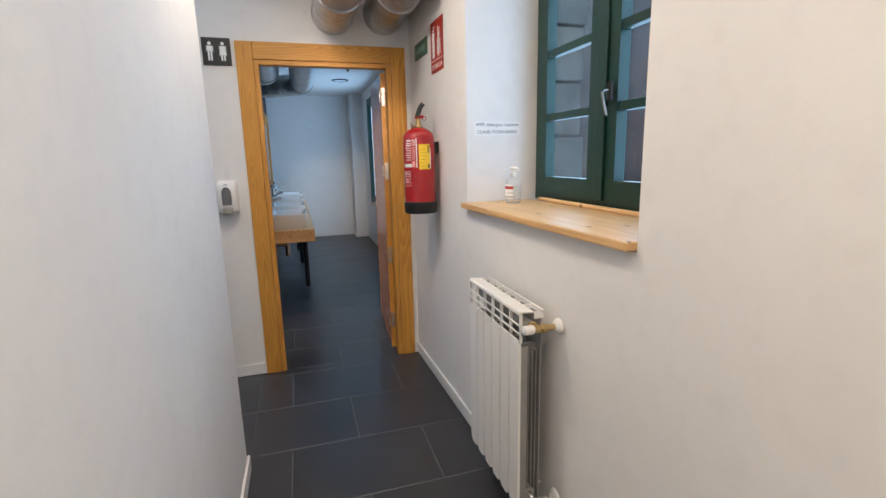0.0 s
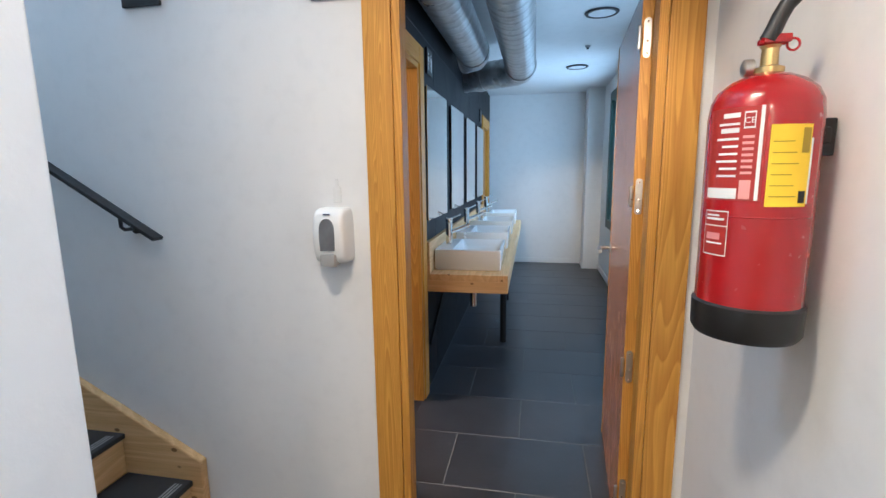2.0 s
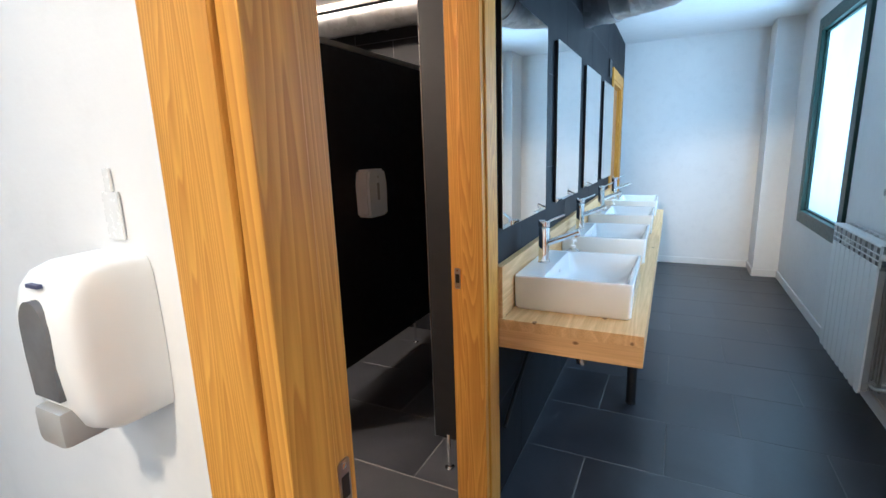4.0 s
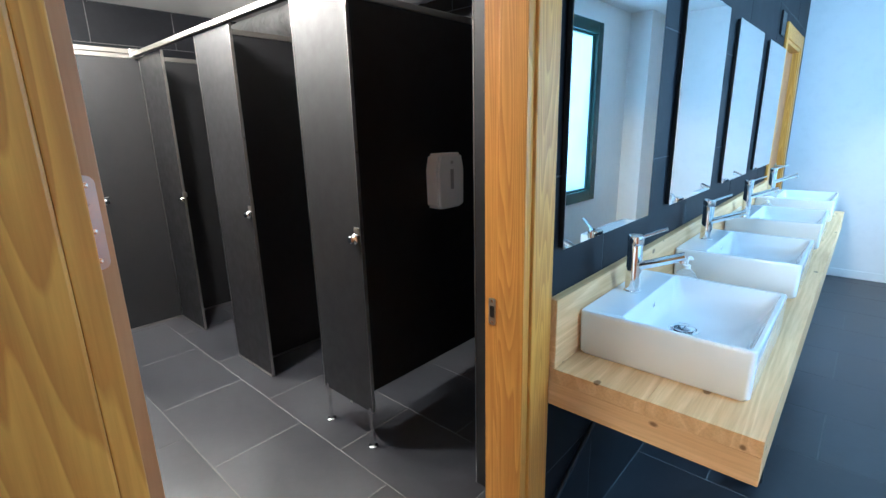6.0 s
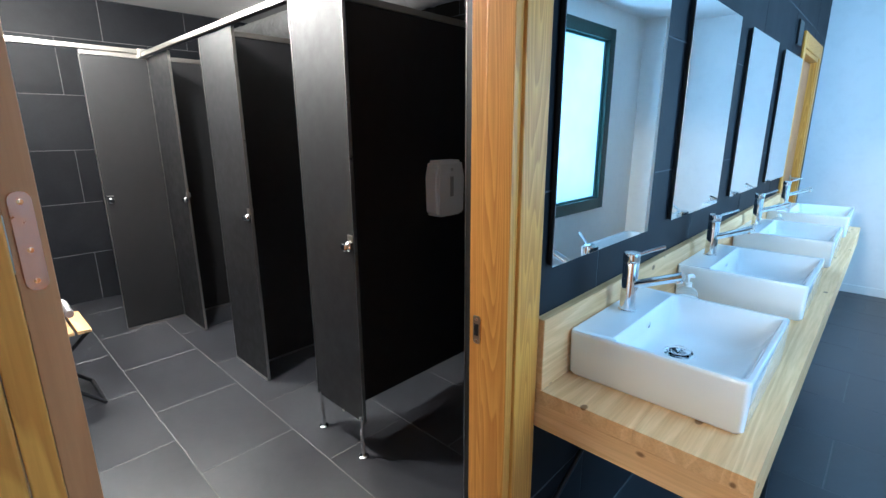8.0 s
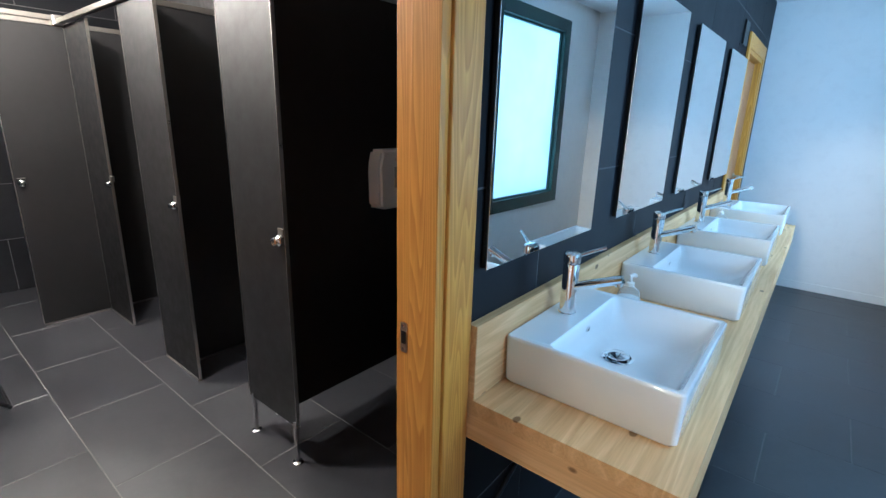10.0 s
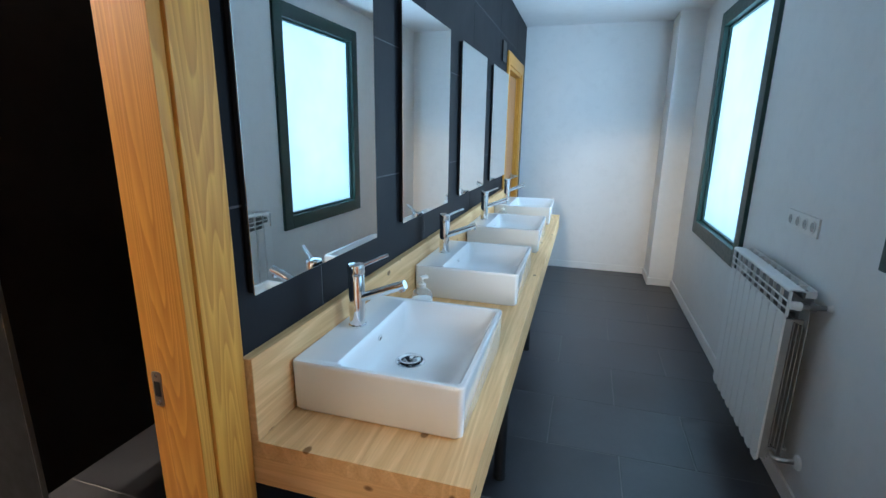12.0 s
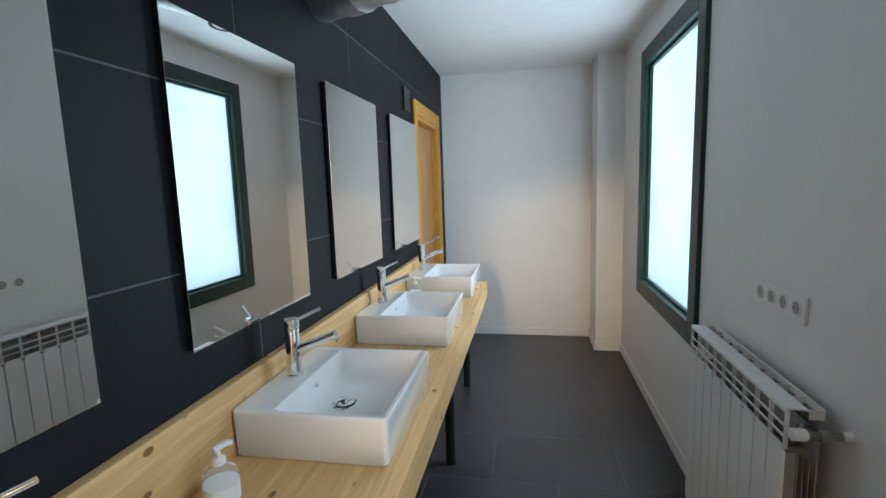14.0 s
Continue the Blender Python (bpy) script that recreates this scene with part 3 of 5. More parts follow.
def hall_window():
    ob = tagged(new("window_3"), "dark green casement window with glazing bars over the sill", "window", kind="structure")
    y0, y1, z0, z1 = HW[0] + 0.002, HW[1] - 0.002, 1.192, HW[3] - 0.002
    x0, x1 = 1.545, 1.60
    part("outer_frame", boxes((x0 + 0.012, x1, y0, y0 + 0.045, z0, z1), bevel=0.003), GREEN, ob)
    part("outer_frame", boxes((x0 + 0.012, x1, y1 - 0.045, y1, z0, z1), bevel=0.003), GREEN, ob)
    part("outer_frame", boxes((x0 + 0.012, x1, y0 + 0.045, y1 - 0.045, z0, z0 + 0.04), bevel=0.003), GREEN, ob)
    part("outer_frame", boxes((x0 + 0.012, x1, y0 + 0.045, y1 - 0.045, z1 - 0.045, z1), bevel=0.003), GREEN, ob)
    mid = (y0 + y1) / 2 + 0.04
    for a, b in ((y0 + 0.035, mid - 0.004), (mid + 0.004, y1 - 0.035)):
        c = part("casement", boxes((x0, x1 - 0.01, a, a + 0.085, z0 + 0.03, z1 - 0.035), (x0, x1 - 0.01, b - 0.085, b, z0 + 0.03, z1 - 0.035),
                                   (x0, x1 - 0.01, a + 0.085, b - 0.085, z0 + 0.03, z0 + 0.115), (x0, x1 - 0.01, a + 0.085, b - 0.085, z1 - 0.12, z1 - 0.035)), GREEN, ob)
        for z in (1.58, 1.86, 2.12):
            part("glazing_bar", boxes((x0 + 0.004, x1 - 0.014, a + 0.084, b - 0.084, z - 0.017, z + 0.017), bevel=0.005), GREEN, c)
        p = part("pane", boxes((x1 - 0.028, x1 - 0.024, a + 0.084, b - 0.084, z0 + 0.114, z1 - 0.119)), PANE, c, "clear glass")
        p.visible_shadow = False
    part("meeting_bead", boxes((x0 - 0.012, x0 - 0.001, mid - 0.03, mid + 0.03, z0 + 0.035, z1 - 0.04), bevel=0.004), GREEN, ob)
    h = part("handle_plate", boxes((x0 - 0.022, x0 - 0.0125, -1.652, -1.622, 1.600, 1.668), bevel=0.004), BLACK_STEEL, ob, "black handle plate")
    part("handle_lever", tube([(x0 - 0.02, -1.638, 1.637), (x0 - 0.040, -1.638, 1.637), (x0 - 0.050, -1.638, 1.630), (x0 - 0.050, -1.650, 1.590), (x0 - 0.048, -1.666, 1.545)], 0.0052, 12), DULL_STEEL, h, smooth=True)


hall_window()
sill = tagged(new("window_sill"), "knotty pine window sill board in two pieces", "sill", kind="structure")
part("board", moved(boxes((1.128, 1.50, -1.330, HW[1] - 0.002, 1.164, 1.190), bevel=0.006), SKEW), SILL, sill)
part("board", moved(boxes((1.128, 1.50, HW[0] + 0.002, -1.3315, 1.164, 1.190), bevel=0.006), SKEW), SILL, sill)
part("moulding", tube([(1.535, HW[0] + 0.005, 1.198), (1.535, -1.11, 1.198)], 0.010, 12), PINE[1], sill, "round wooden bead against the frame", smooth=True)

# outside the hall window: jamb of pale stone blocks and a rendered wall across the yard
outside = tagged(new("outer_wall"), "pale stone blocks of the outer window jamb", "wall", kind="structure")
for i in range(8):
    z = 0.72 + i * 0.262
    part("stone", boxes((1.607, 1.80 + 0.012 * (i % 3), -1.032, -0.60, z, z + 0.25), bevel=0.010), STONE, outside)
structure("wall_yard", boxes((3.4, 3.6, -0.24, 6.5, -1, 3.4)), OUTSIDE, "grey rendered wall across the yard", "wall")
structure("ground", boxes((1.75, 60, -60, 60, -1.05, -1.0)), GROUND, "grey gravel ground outside", "ground")


# ---- stairs ----
def stairs():
    ob = tagged(new("stairs"), "pine stairs with dark treads rising beside the wall", "stairs", kind="structure")
    x0, rise, going, n = -0.685, 0.178, 0.30, 8
    slope = 0.545

    def stringer(y):
        xe = SX + 0.01
        top = 0.262 - slope * (xe + 0.64)
        return prism([(-0.64, 0.0), (-0.64, 0.262), (xe, top), (xe, top - 0.36), (-1.25, 0.0)], 0.035, 1, y, 0.003)
    part("stringer", stringer(-0.0375), PINE[0], ob, "knotty pine stringer")
    part("stringer", stringer(-1.044), PINE[0], ob)
    for i in range(n):
        xa = x0 - going * i
        z = rise * (i + 1)
        part("riser", boxes((xa - 0.035, xa - 0.015, -1.008, -0.039, z - rise + 0.001, z - 0.022)), PINE[1], ob)
        if xa - going < SX:
            continue
        t = part("tread", boxes((xa - going - 0.012, xa, -1.008, -0.039, z - 0.022, z), bevel=0.004), TREAD, ob, "dark grey stone tread")
        for k in range(3):
            part("groove", boxes((xa - 0.03 - 0.014 * k, xa - 0.023 - 0.014 * k, -0.97, -0.07, z + 0.0005, z + 0.0015)), GREY_PLASTIC, t)


stairs()


def handrail():
    ob = thing("handrail", (0, 0, 0), "flat dark steel handrail fixed to the white wall", "handrail")
    a, b = Vector((-0.692, -0.07, 1.178)), Vector((-2.6, -0.07, 1.178 + 0.602 * 1.908))
    d = (b - a)
    ang = math.degrees(math.atan2(d.z, d.x))
    m = Matrix.Translation(a) @ Matrix.Rotation(-radians(ang), 4, "Y")
    part("bar", moved(boxes((0, d.length, -0.024, 0.024, -0.007, 0.007), bevel=0.003), m), BLACK_STEEL, ob)
    for s in (0.18, 1.2, 2.0):
        p = a + d.normalized() * s
        br = part("bracket", tube([(p.x, -0.07, p.z - 0.005), (p.x, -0.07, p.z - 0.05), (p.x, -0.055, p.z - 0.062), (p.x, -0.004, p.z - 0.062)], 0.007, 10), BLACK_STEEL, ob, smooth=True)
        part("bracket_rose", lathe([(0.022, -0.001), (0.022, -0.006), (0.018, -0.008)], 18, axis=1, at=(p.x, 0, p.z - 0.062)), BLACK_STEEL, br, smooth=True)


handrail()


# ---- radiators ----
def radiator(at, n, z0, h, label, metal, rose):
    """Aluminium column radiator. Its front faces -x; y runs along it from its valve end."""
    ob = thing("radiator", (at[0], at[1], 0), label, "radiator")
    top = z0 + h
    cap = [(0.0, top - 0.014), (0.0, top - 0.006), (0.004, top - 0.001), (0.012, top), (0.054, top - 0.004), (0.055, top - 0.009), (0.014, top - 0.006), (0.006, top - 0.009), (0.005, top - 0.014)]
    for i in range(n):
        y = i * 0.08
        # front plate with its chamfered upper corners
        c = part("section", prism([(y + 0.003, z0 + 0.018), (y + 0.018, z0), (y + 0.062, z0), (y + 0.077, z0 + 0.018), (y + 0.077, top - 0.122), (y + 0.068, top - 0.110), (y + 0.012, top - 0.110), (y + 0.003, top - 0.122)], 0.0085, 0, 0.0), RADIATOR, ob)
        part("cap", moved(prism([(u, v) for u, v in cap], 0.079, 1, y + 0.0005), Matrix.Identity(4)), RADIATOR, c, smooth=True)
        # inner parts get the darkened enamel, so the slots look shaded
        for yy in (y + 0.004, y + 0.0735):
            part("flange", boxes((0.009, 0.034, yy, yy + 0.0025, z0 + 0.022, top - 0.124)), SHADED_ENAMEL, c)
        for k, d in enumerate((0.040, 0.054, 0.068)):
            part("fin", boxes((d, d + 0.003, y + 0.010, y + 0.070, z0 + 0.025, top - 0.135 - 0.006 * k)), SHADED_ENAMEL, c)
        part("back_fin", boxes((0.080, 0.084, y + 0.003, y + 0.077, z0 + 0.02, top - 0.018)), SHADED_ENAMEL, c)
        part("water_way", boxes((0.008, 0.084, y + 0.034, y + 0.046, z0 + 0.02, top - 0.130)), SHADED_ENAMEL, c)
        for z in (top - 0.107, top - 0.079, top - 0.050):
            part("slot_bar", boxes((0.0, 0.005, y + 0.0005, y + 0.0795, z - 0.0025, z + 0.0025)), RADIATOR, c)
        for yy in (y + 0.0005, y + 0.0775):
            part("slot_post", boxes((0.0005, 0.012, yy, yy + 0.002, top - 0.112, top - 0.012)), RADIATOR, c)
            part("slot_post", boxes((0.055, 0.090, yy, yy + 0.002, top - 0.030, top - 0.004)), RADIATOR, c)
        part("back_bar", boxes((0.086, 0.091, y + 0.0005, y + 0.0795, top - 0.016, top - 0.002)), RADIATOR, c)
    for z in (z0 + 0.060, top - 0.060):
        part("header", lathe([(0.021, 0.003), (0.021, n * 0.08 - 0.004)], 18, axis=1, at=(0.046, 0, z)), SHADED_ENAMEL, ob, smooth=True)
    zt = top - 0.052
    v = part("valve_body", tube([(0.046, 0.004, zt), (0.046, -0.043, zt)], 0.012, 14), metal, ob, "metal radiator valve", smooth=True)
    part("valve_nut", lathe([(0.017, -0.002), (0.017, -0.016)], 6, axis=1, at=(0.046, 0, zt)), metal, v)
    part("valve_ring", lathe([(0.014, 0.058), (0.016, 0.062), (0.016, 0.076), (0.013, 0.080)], 18, axis=0, at=(0, -0.036, zt)), metal, v, smooth=True)
    part("valve_knob", lathe([(0.011, -0.004), (0.0155, -0.001), (0.016, 0.028), (0.013, 0.033)], 20, axis=0, at=(0, -0.036, zt)), PLASTIC, v, "white valve knob", smooth=True)
    part("valve_pipe", tube([(0.030, -0.036, zt), (0.127, -0.036, zt)], 0.010, 12), metal, v, smooth=True)
    part("wall_rose", lathe([(rose, 0.129), (rose - 0.001, 0.122), (rose * 0.7, 0.113), (0.011, 0.110)], 22, axis=0, at=(0, -0.036, zt)), PLASTIC, v, smooth=True)
    w = part("drain_valve", tube([(0.046, 0.004, z0 + 0.06), (0.046, -0.035, z0 + 0.06), (0.055, -0.042, z0 + 0.06), (0.127, -0.042, z0 + 0.06)], 0.011, 12), STEEL, ob, smooth=True)
    part("wall_rose", lathe([(0.030, 0.129), (0.028, 0.120), (0.014, 0.112)], 20, axis=0, at=(0, -0.042, z0 + 0.06)), PLASTIC, w, smooth=True)
    for y in (0.08, n * 0.08 - 0.08):
        for z in (z0 + 0.04, top - 0.10):
            part("wall_bracket", boxes((0.06, 0.127, y - 0.012, y + 0.012, z - 0.004, z + 0.004)), RADIATOR, ob)
    return ob


radiator((1.073, -1.835), 6, 0.145, 0.755, "white aluminium radiator under the hall window", BRASS, 0.027)
radiator((1.443, 2.465), 9, 0.145, 0.755, "white aluminium radiator on the washroom wall", DULL_STEEL, 0.014)


# ---- washroom counter ----
def counter():
    ob = thing("washbasin_counter", (0, 0, 0), "long knotty pine counter on round black legs", "counter")
    y0, y1 = 1.238, 4.56
    part("top_board", boxes((0.001, 0.27, y0, y1, 0.742, 0.782), bevel=0.0012), PINE[1], ob)
    part("top_board", boxes((0.2702, 0.510, y0, y1, 0.742, 0.782), bevel=0.0012), PINE[1], ob)
    part("apron", boxes((0.001, 0.510, y0, y0 + 0.04, 0.670, 0.7415), bevel=0.003), PINE[0], ob)
    part("apron", boxes((0.470, 0.510, y0 + 0.0405, y1 - 0.0405, 0.670, 0.7415), bevel=0.003), PINE[1], ob)
    part("apron", boxes((0.001, 0.510, y1 - 0.04, y1, 0.670, 0.7415), bevel=0.003), PINE[0], ob)
    part("backsplash", boxes((0.001, 0.029, y0, y1, 0.7825, 0.980), bevel=0.003), PINE[1], ob)
    for x, y in ((0.428, 2.23), (0.388, 3.52), (0.350, 4.50)):
        leg = part("leg", lathe([(0.026, 0.012), (0.026, 0.7415)], 22, at=(x, y, 0)), BLACK_STEEL, ob, "round black steel leg", smooth=True)
        part("foot", lathe([(0.028, 0.0), (0.028, 0.010), (0.024, 0.013)], 22, at=(x, y, 0)), BLACK_PLASTIC, leg, smooth=True)
    part("pipe", tube([(0.012, 1.30, 0.30), (0.012, 1.9, 0.62), (0.012, 2.2, 0.66)], 0.009, 10), BLACK_STEEL, ob, "black hose along the wall", smooth=True)


counter()


def basin_mesh():
    """Rectangular vessel basin with a rear deck; x to the room, y along the counter, base at z 0."""
    bm = bmesh.new()
    L, D, H = 0.50, 0.432, 0.134
    rows = []

    def ring(x0, x1, y0, y1, z, r, n=5):
        pts = [(x + (x0 + x1) / 2, y + (y0 + y1) / 2, z) for x, y in rounded(x1 - x0, y1 - y0, r, n)]
        rows.append([bm.verts.new(p) for p in pts])
    ring(0.010, D - 0.012, 0.010, L - 0.010, 0.0, 0.012)
    ring(0.002, D - 0.004, 0.002, L - 0.002, 0.010, 0.014)
    ring(0.0, D - 0.001, 0.0, L, H - 0.010, 0.014)
    ring(0.001, D - 0.002, 0.001, L - 0.001, H - 0.003, 0.013)
    ring(0.004, D - 0.005, 0.004, L - 0.004, H, 0.012)
    ring(0.112, D - 0.014, 0.014, L - 0.014, H - 0.0005, 0.016)
    ring(0.116, D - 0.018, 0.018, L - 0.018, H - 0.005, 0.018)
    ring(0.124, D - 0.030, 0.030, L - 0.030, H - 0.040, 0.028)
    ring(0.132, D - 0.050, 0.050, L - 0.050, H - 0.072, 0.045)
    ring(0.150, D - 0.085, 0.095, L - 0.095, H - 0.088, 0.060)
    ring(0.178, D - 0.170, 0.205, L - 0.205, H - 0.092, 0.035)
    for a, b in zip(rows, rows[1:]):
        for i in range(len(a)):
            j = (i + 1) % len(a)
            bm.faces.new((a[i], a[j], b[j], b[i]))
    bm.faces.new(rows[0])
    bm.faces.new(rows[-1])
    return bm


def washbasin(y):
    ob = thing("washbasin", (0.031, y, 0.782), "white rectangular ceramic basin standing on the pine counter", "washbasin", "basins on the counter")
    part("bowl", basin_mesh(), CERAMIC, ob, smooth=True)
    d = part("drain", lathe([(0.041, 0.0425), (0.042, 0.045), (0.037, 0.0465), (0.034, 0.045)], 28, at=(0.214, 0.25, 0)), CHROME, ob, "chrome drain ring", smooth=True)
    part("plug", lathe([(0.024, 0.046), (0.031, 0.050), (0.031, 0.053), (0.026, 0.056), (0.0001, 0.0575)], 28, at=(0.214, 0.25, 0)), CHROME, d, "chrome pop-up plug", smooth=True)
    o = part("overflow_ring", moved(lathe([(0.0135, 0.0), (0.0135, 0.002), (0.0105, 0.003)], 20, axis=0), Matrix.Translation((0.1215, 0.25, 0.098)) @ Matrix.Rotation(radians(8), 4, "Y")), CERAMIC, ob, smooth=True)
    part("overflow_hole", moved(lathe([(0.0105, 0.0026), (0.0001, 0.0036)], 20, axis=0), Matrix.Translation((0.1215, 0.25, 0.098)) @ Matrix.Rotation(radians(8), 4, "Y")), BLACK_PLASTIC, o)
    t = part("trap", lathe([(0.016, -0.305), (0.024, -0.302), (0.024, -0.20), (0.016, -0.195), (0.016, -0.045)], 20, at=(0.225, 0.25, 0)), CHROME, ob, "chrome bottle trap", smooth=True)
    part("waste_pipe", tube([(0.225, 0.25, -0.19), (0.10, 0.25, -0.19), (-0.028, 0.25, -0.19)], 0.016, 14), CHROME, t, smooth=True)
    return ob


def tap(y):
    ob = thing("tap", (0.088, y, 0.9155), "chrome single-lever mixer tap on the basin deck", "tap", "taps of the basins")
    part("base_ring", lathe([(0.026, 0.0), (0.026, 0.005), (0.0235, 0.007)], 28), CHROME, ob, smooth=True)
    body = part("body", lathe([(0.0225, 0.006), (0.0225, 0.150), (0.0215, 0.1515)], 28), CHROME, ob, smooth=True)
    head = part("head", lathe([(0.0235, 0.154), (0.0240, 0.156), (0.0240, 0.176), (0.021, 0.181), (0.0001, 0.183)], 28), CHROME, ob, smooth=True)
    part("spout", tube([(0.015, 0, 0.085), (0.145, 0, 0.137)], 0.0125, 18), CHROME, body, smooth=True)
    part("aerator", tube([(0.132, 0, 0.130), (0.137, 0, 0.116)], 0.010, 16), CHROME, body, smooth=True)
    part("lever", tube([(0.005, 0.006, 0.170), (0.050, 0.040, 0.190), (0.072, 0.057, 0.199)], 0.0052, 12), CHROME, head, smooth=True)
    return ob


def mirror(y0, y1):
    ob = thing("mirror", (0.0, y0, 1.108), "frameless rectangular mirror with dark edges on the tiled wall", "mirror", "mirrors over the basins")
    w = y1 - y0
    part("backing", boxes((0.001, 0.0135, 0.004, w - 0.004, 0.004, 0.804)), BLACK_PLASTIC, ob, "dark mirror backing")
    part("mirror_glass", boxes((0.014, 0.018, 0.0, w, 0.0, 0.808), bevel=0.0008), MIRROR, ob)


for yb in (1.367, 2.245, 3.150, 4.055):
    washbasin(yb)
    tap(yb + 0.245)
for ya, yb in ((1.280, 1.893), (2.153, 2.755), (3.021, 3.627), (3.909, 4.520)):
    mirror(ya, yb)


def soap_bottle(x, y, label, turn):
    ob = thing("soap_bottle", (x, y, 0.782), label, "soap bottle", turn=turn)
    part("bottle", lathe([(0.031, 0.0), (0.037, 0.004), (0.038, 0.02), (0.038, 0.075), (0.033, 0.092), (0.015, 0.105), (0.012, 0.112)], 26), CLEAR, ob, "clear plastic bottle", smooth=True)
    part("liquid", lathe([(0.029, 0.003), (0.034, 0.006), (0.035, 0.035), (0.0001, 0.0355)], 26), PAPER, ob, "milky soap", smooth=True)
    part("label", lathe([(0.0386, 0.022), (0.0386, 0.064)], 26), PAPER, ob, "white paper label")
    c = part("pump_collar", lathe([(0.0145, 0.108), (0.0145, 0.121), (0.010, 0.123)], 20), PLASTIC, ob, smooth=True)
    part("pump_stem", lathe([(0.005, 0.121), (0.005, 0.142)], 14), PLASTIC, c, smooth=True)
    part("pump_head", tube([(-0.012, 0, 0.144), (0.012, 0, 0.145), (0.028, 0.002, 0.142), (0.036, 0.003, 0.137)], 0.0072, 12), PLASTIC, c, smooth=True)


soap_bottle(0.128, 2.060, "clear pump bottle of soap with a white label on the counter", 75)
soap_bottle(0.115, 3.965, "clear pump bottle of soap beside the last basin", 20)


def socket_strip():
    ob = thing("socket_strip", (XR, 2.79, 1.103), "white strip of four wall sockets", "socket")
    part("plate", boxes((-0.010, -0.0005, -0.152, 0.152, -0.040, 0.040), bevel=0.004), PLASTIC, ob)
    for i in range(4):
        y = -0.108 + i * 0.072
        s = part("socket", lathe([(0.026, -0.0102), (0.026, -0.013), (0.022, -0.0135), (0.021, -0.0115), (0.0001, -0.0112)], 24, axis=0, at=(0, y, 0)), PLASTIC, ob, smooth=True)
        part("socket_recess", lathe([(0.0195, -0.0117), (0.0001, -0.0118)], 24, axis=0, at=(0, y, 0)), GREY_PLASTIC, s)
        for dy in (-0.0095, 0.0095):
            part("hole", lathe([(0.003, -0.0119), (0.0001, -0.0122)], 8, axis=0, at=(0, y + dy, 0)), BLACK_PLASTIC, s)


socket_strip()


# ---- ducts ----
def line(a, b, step=0.012):
    a, b = Vector(a), Vector(b)
    n = max(2, int((b - a).length / step))
    return [a.lerp(b, i / n) for i in range(n + 1)]


def bend(centre, r, a0, a1, z, n=14):
    return [(centre[0] + r * math.cos(radians(a0 + (a1 - a0) * i / n)), centre[1] + r * math.sin(radians(a0 + (a1 - a0) * i / n)), z) for i in range(n + 1)]


def rise(x, y, z, r, top, n=12):
    """Elbow from a level run along -y up into the ceiling."""
    pts = [(x, y - r * math.sin(radians(90 * i / n)), z + r * (1 - math.cos(radians(90 * i / n)))) for i in range(1, n + 1)]
    return pts + [(x, y - r, top - 0.002)]


def duct(name, points, label, collars=()):
    ob = thing(name, (0, 0, 0), label, "duct")
    part("pipe", tube(points, 0.122, 32, (0.105, 0.004, 0.013)), DUCT, ob, smooth=True)
    for p, d in collars:
        part("collar", tube([Vector(p) - 0.035 * Vector(d), Vector(p) + 0.035 * Vector(d)], 0.131, 32), DUCT, ob, smooth=True)
    return ob


duct("ventilation_duct", line((0.685, -0.004, 2.292), (0.685, -0.60, 2.292)) + rise(0.685, -0.60, 2.292, 0.16, HZ), "galvanised spiral ventilation duct under the hall ceiling", [((0.685, -0.45, 2.292), (0, 1, 0))])
duct("ventilation_duct", line((1.000, -0.004, 2.308), (1.000, -0.60, 2.308)) + rise(1.000, -0.60, 2.308, 0.16, HZ), "galvanised spiral ventilation duct beside the hall wall", [((1.0, -0.45, 2.308), (0, 1, 0))])
duct("ventilation_duct", line((0.525, 0.104, 2.275), (0.525, 2.68, 2.275)) + bend((0.285, 2.68), 0.24, 4, 70, 2.275) + line((0.354, 2.910, 2.275), (-0.012, 3.044, 2.268)),
     "galvanised spiral duct bending into the tiled wall", [((0.525, 2.62, 2.275), (0, 1, 0)), ((0.16, 2.981, 2.271), (0.94, -0.342, 0))])
duct("ventilation_duct", line((0.165, 0.104, 2.335), (0.165, 2.36, 2.335)) + bend((0.03, 2.36), 0.135, 4, 80, 2.335),
     "galvanised spiral duct along the tiled wall", [((0.165, 2.30, 2.335), (0, 1, 0))])
duct("ventilation_duct", line((-0.118, 2.45, 2.30), (-4.3, 2.45, 2.30), 0.02), "galvanised spiral duct over the toilet cubicles")


# ---- ceiling fixtures ----
def downlight(x, y, z, lit, label):
    ob = thing("ceiling_light", (x, y, z), label, "ceiling light")
    part("ring", lathe([(0.112, -0.001), (0.118, -0.004), (0.114, -0.012), (0.096, -0.014), (0.094, -0.004)], 40), BLACK_STEEL if not lit else PLASTIC, ob, smooth=True)
    part("diffuser", lathe([(0.0935, -0.003), (0.0935, -0.009), (0.0001, -0.010)], 40), LAMP_ON if lit else LAMP_OFF, ob, smooth=True)


def dome_light(x, y, z, label):
    ob = thing("ceiling_light", (x, y, z), label, "ceiling light")
    part("ring", lathe([(0.112, -0.001), (0.114, -0.010), (0.104, -0.014)], 40), PLASTIC, ob, smooth=True)
    part("diffuser", lathe([(0.102, -0.010), (0.090, -0.022), (0.060, -0.034), (0.0001, -0.040)], 40), LAMP_ON, ob, smooth=True)


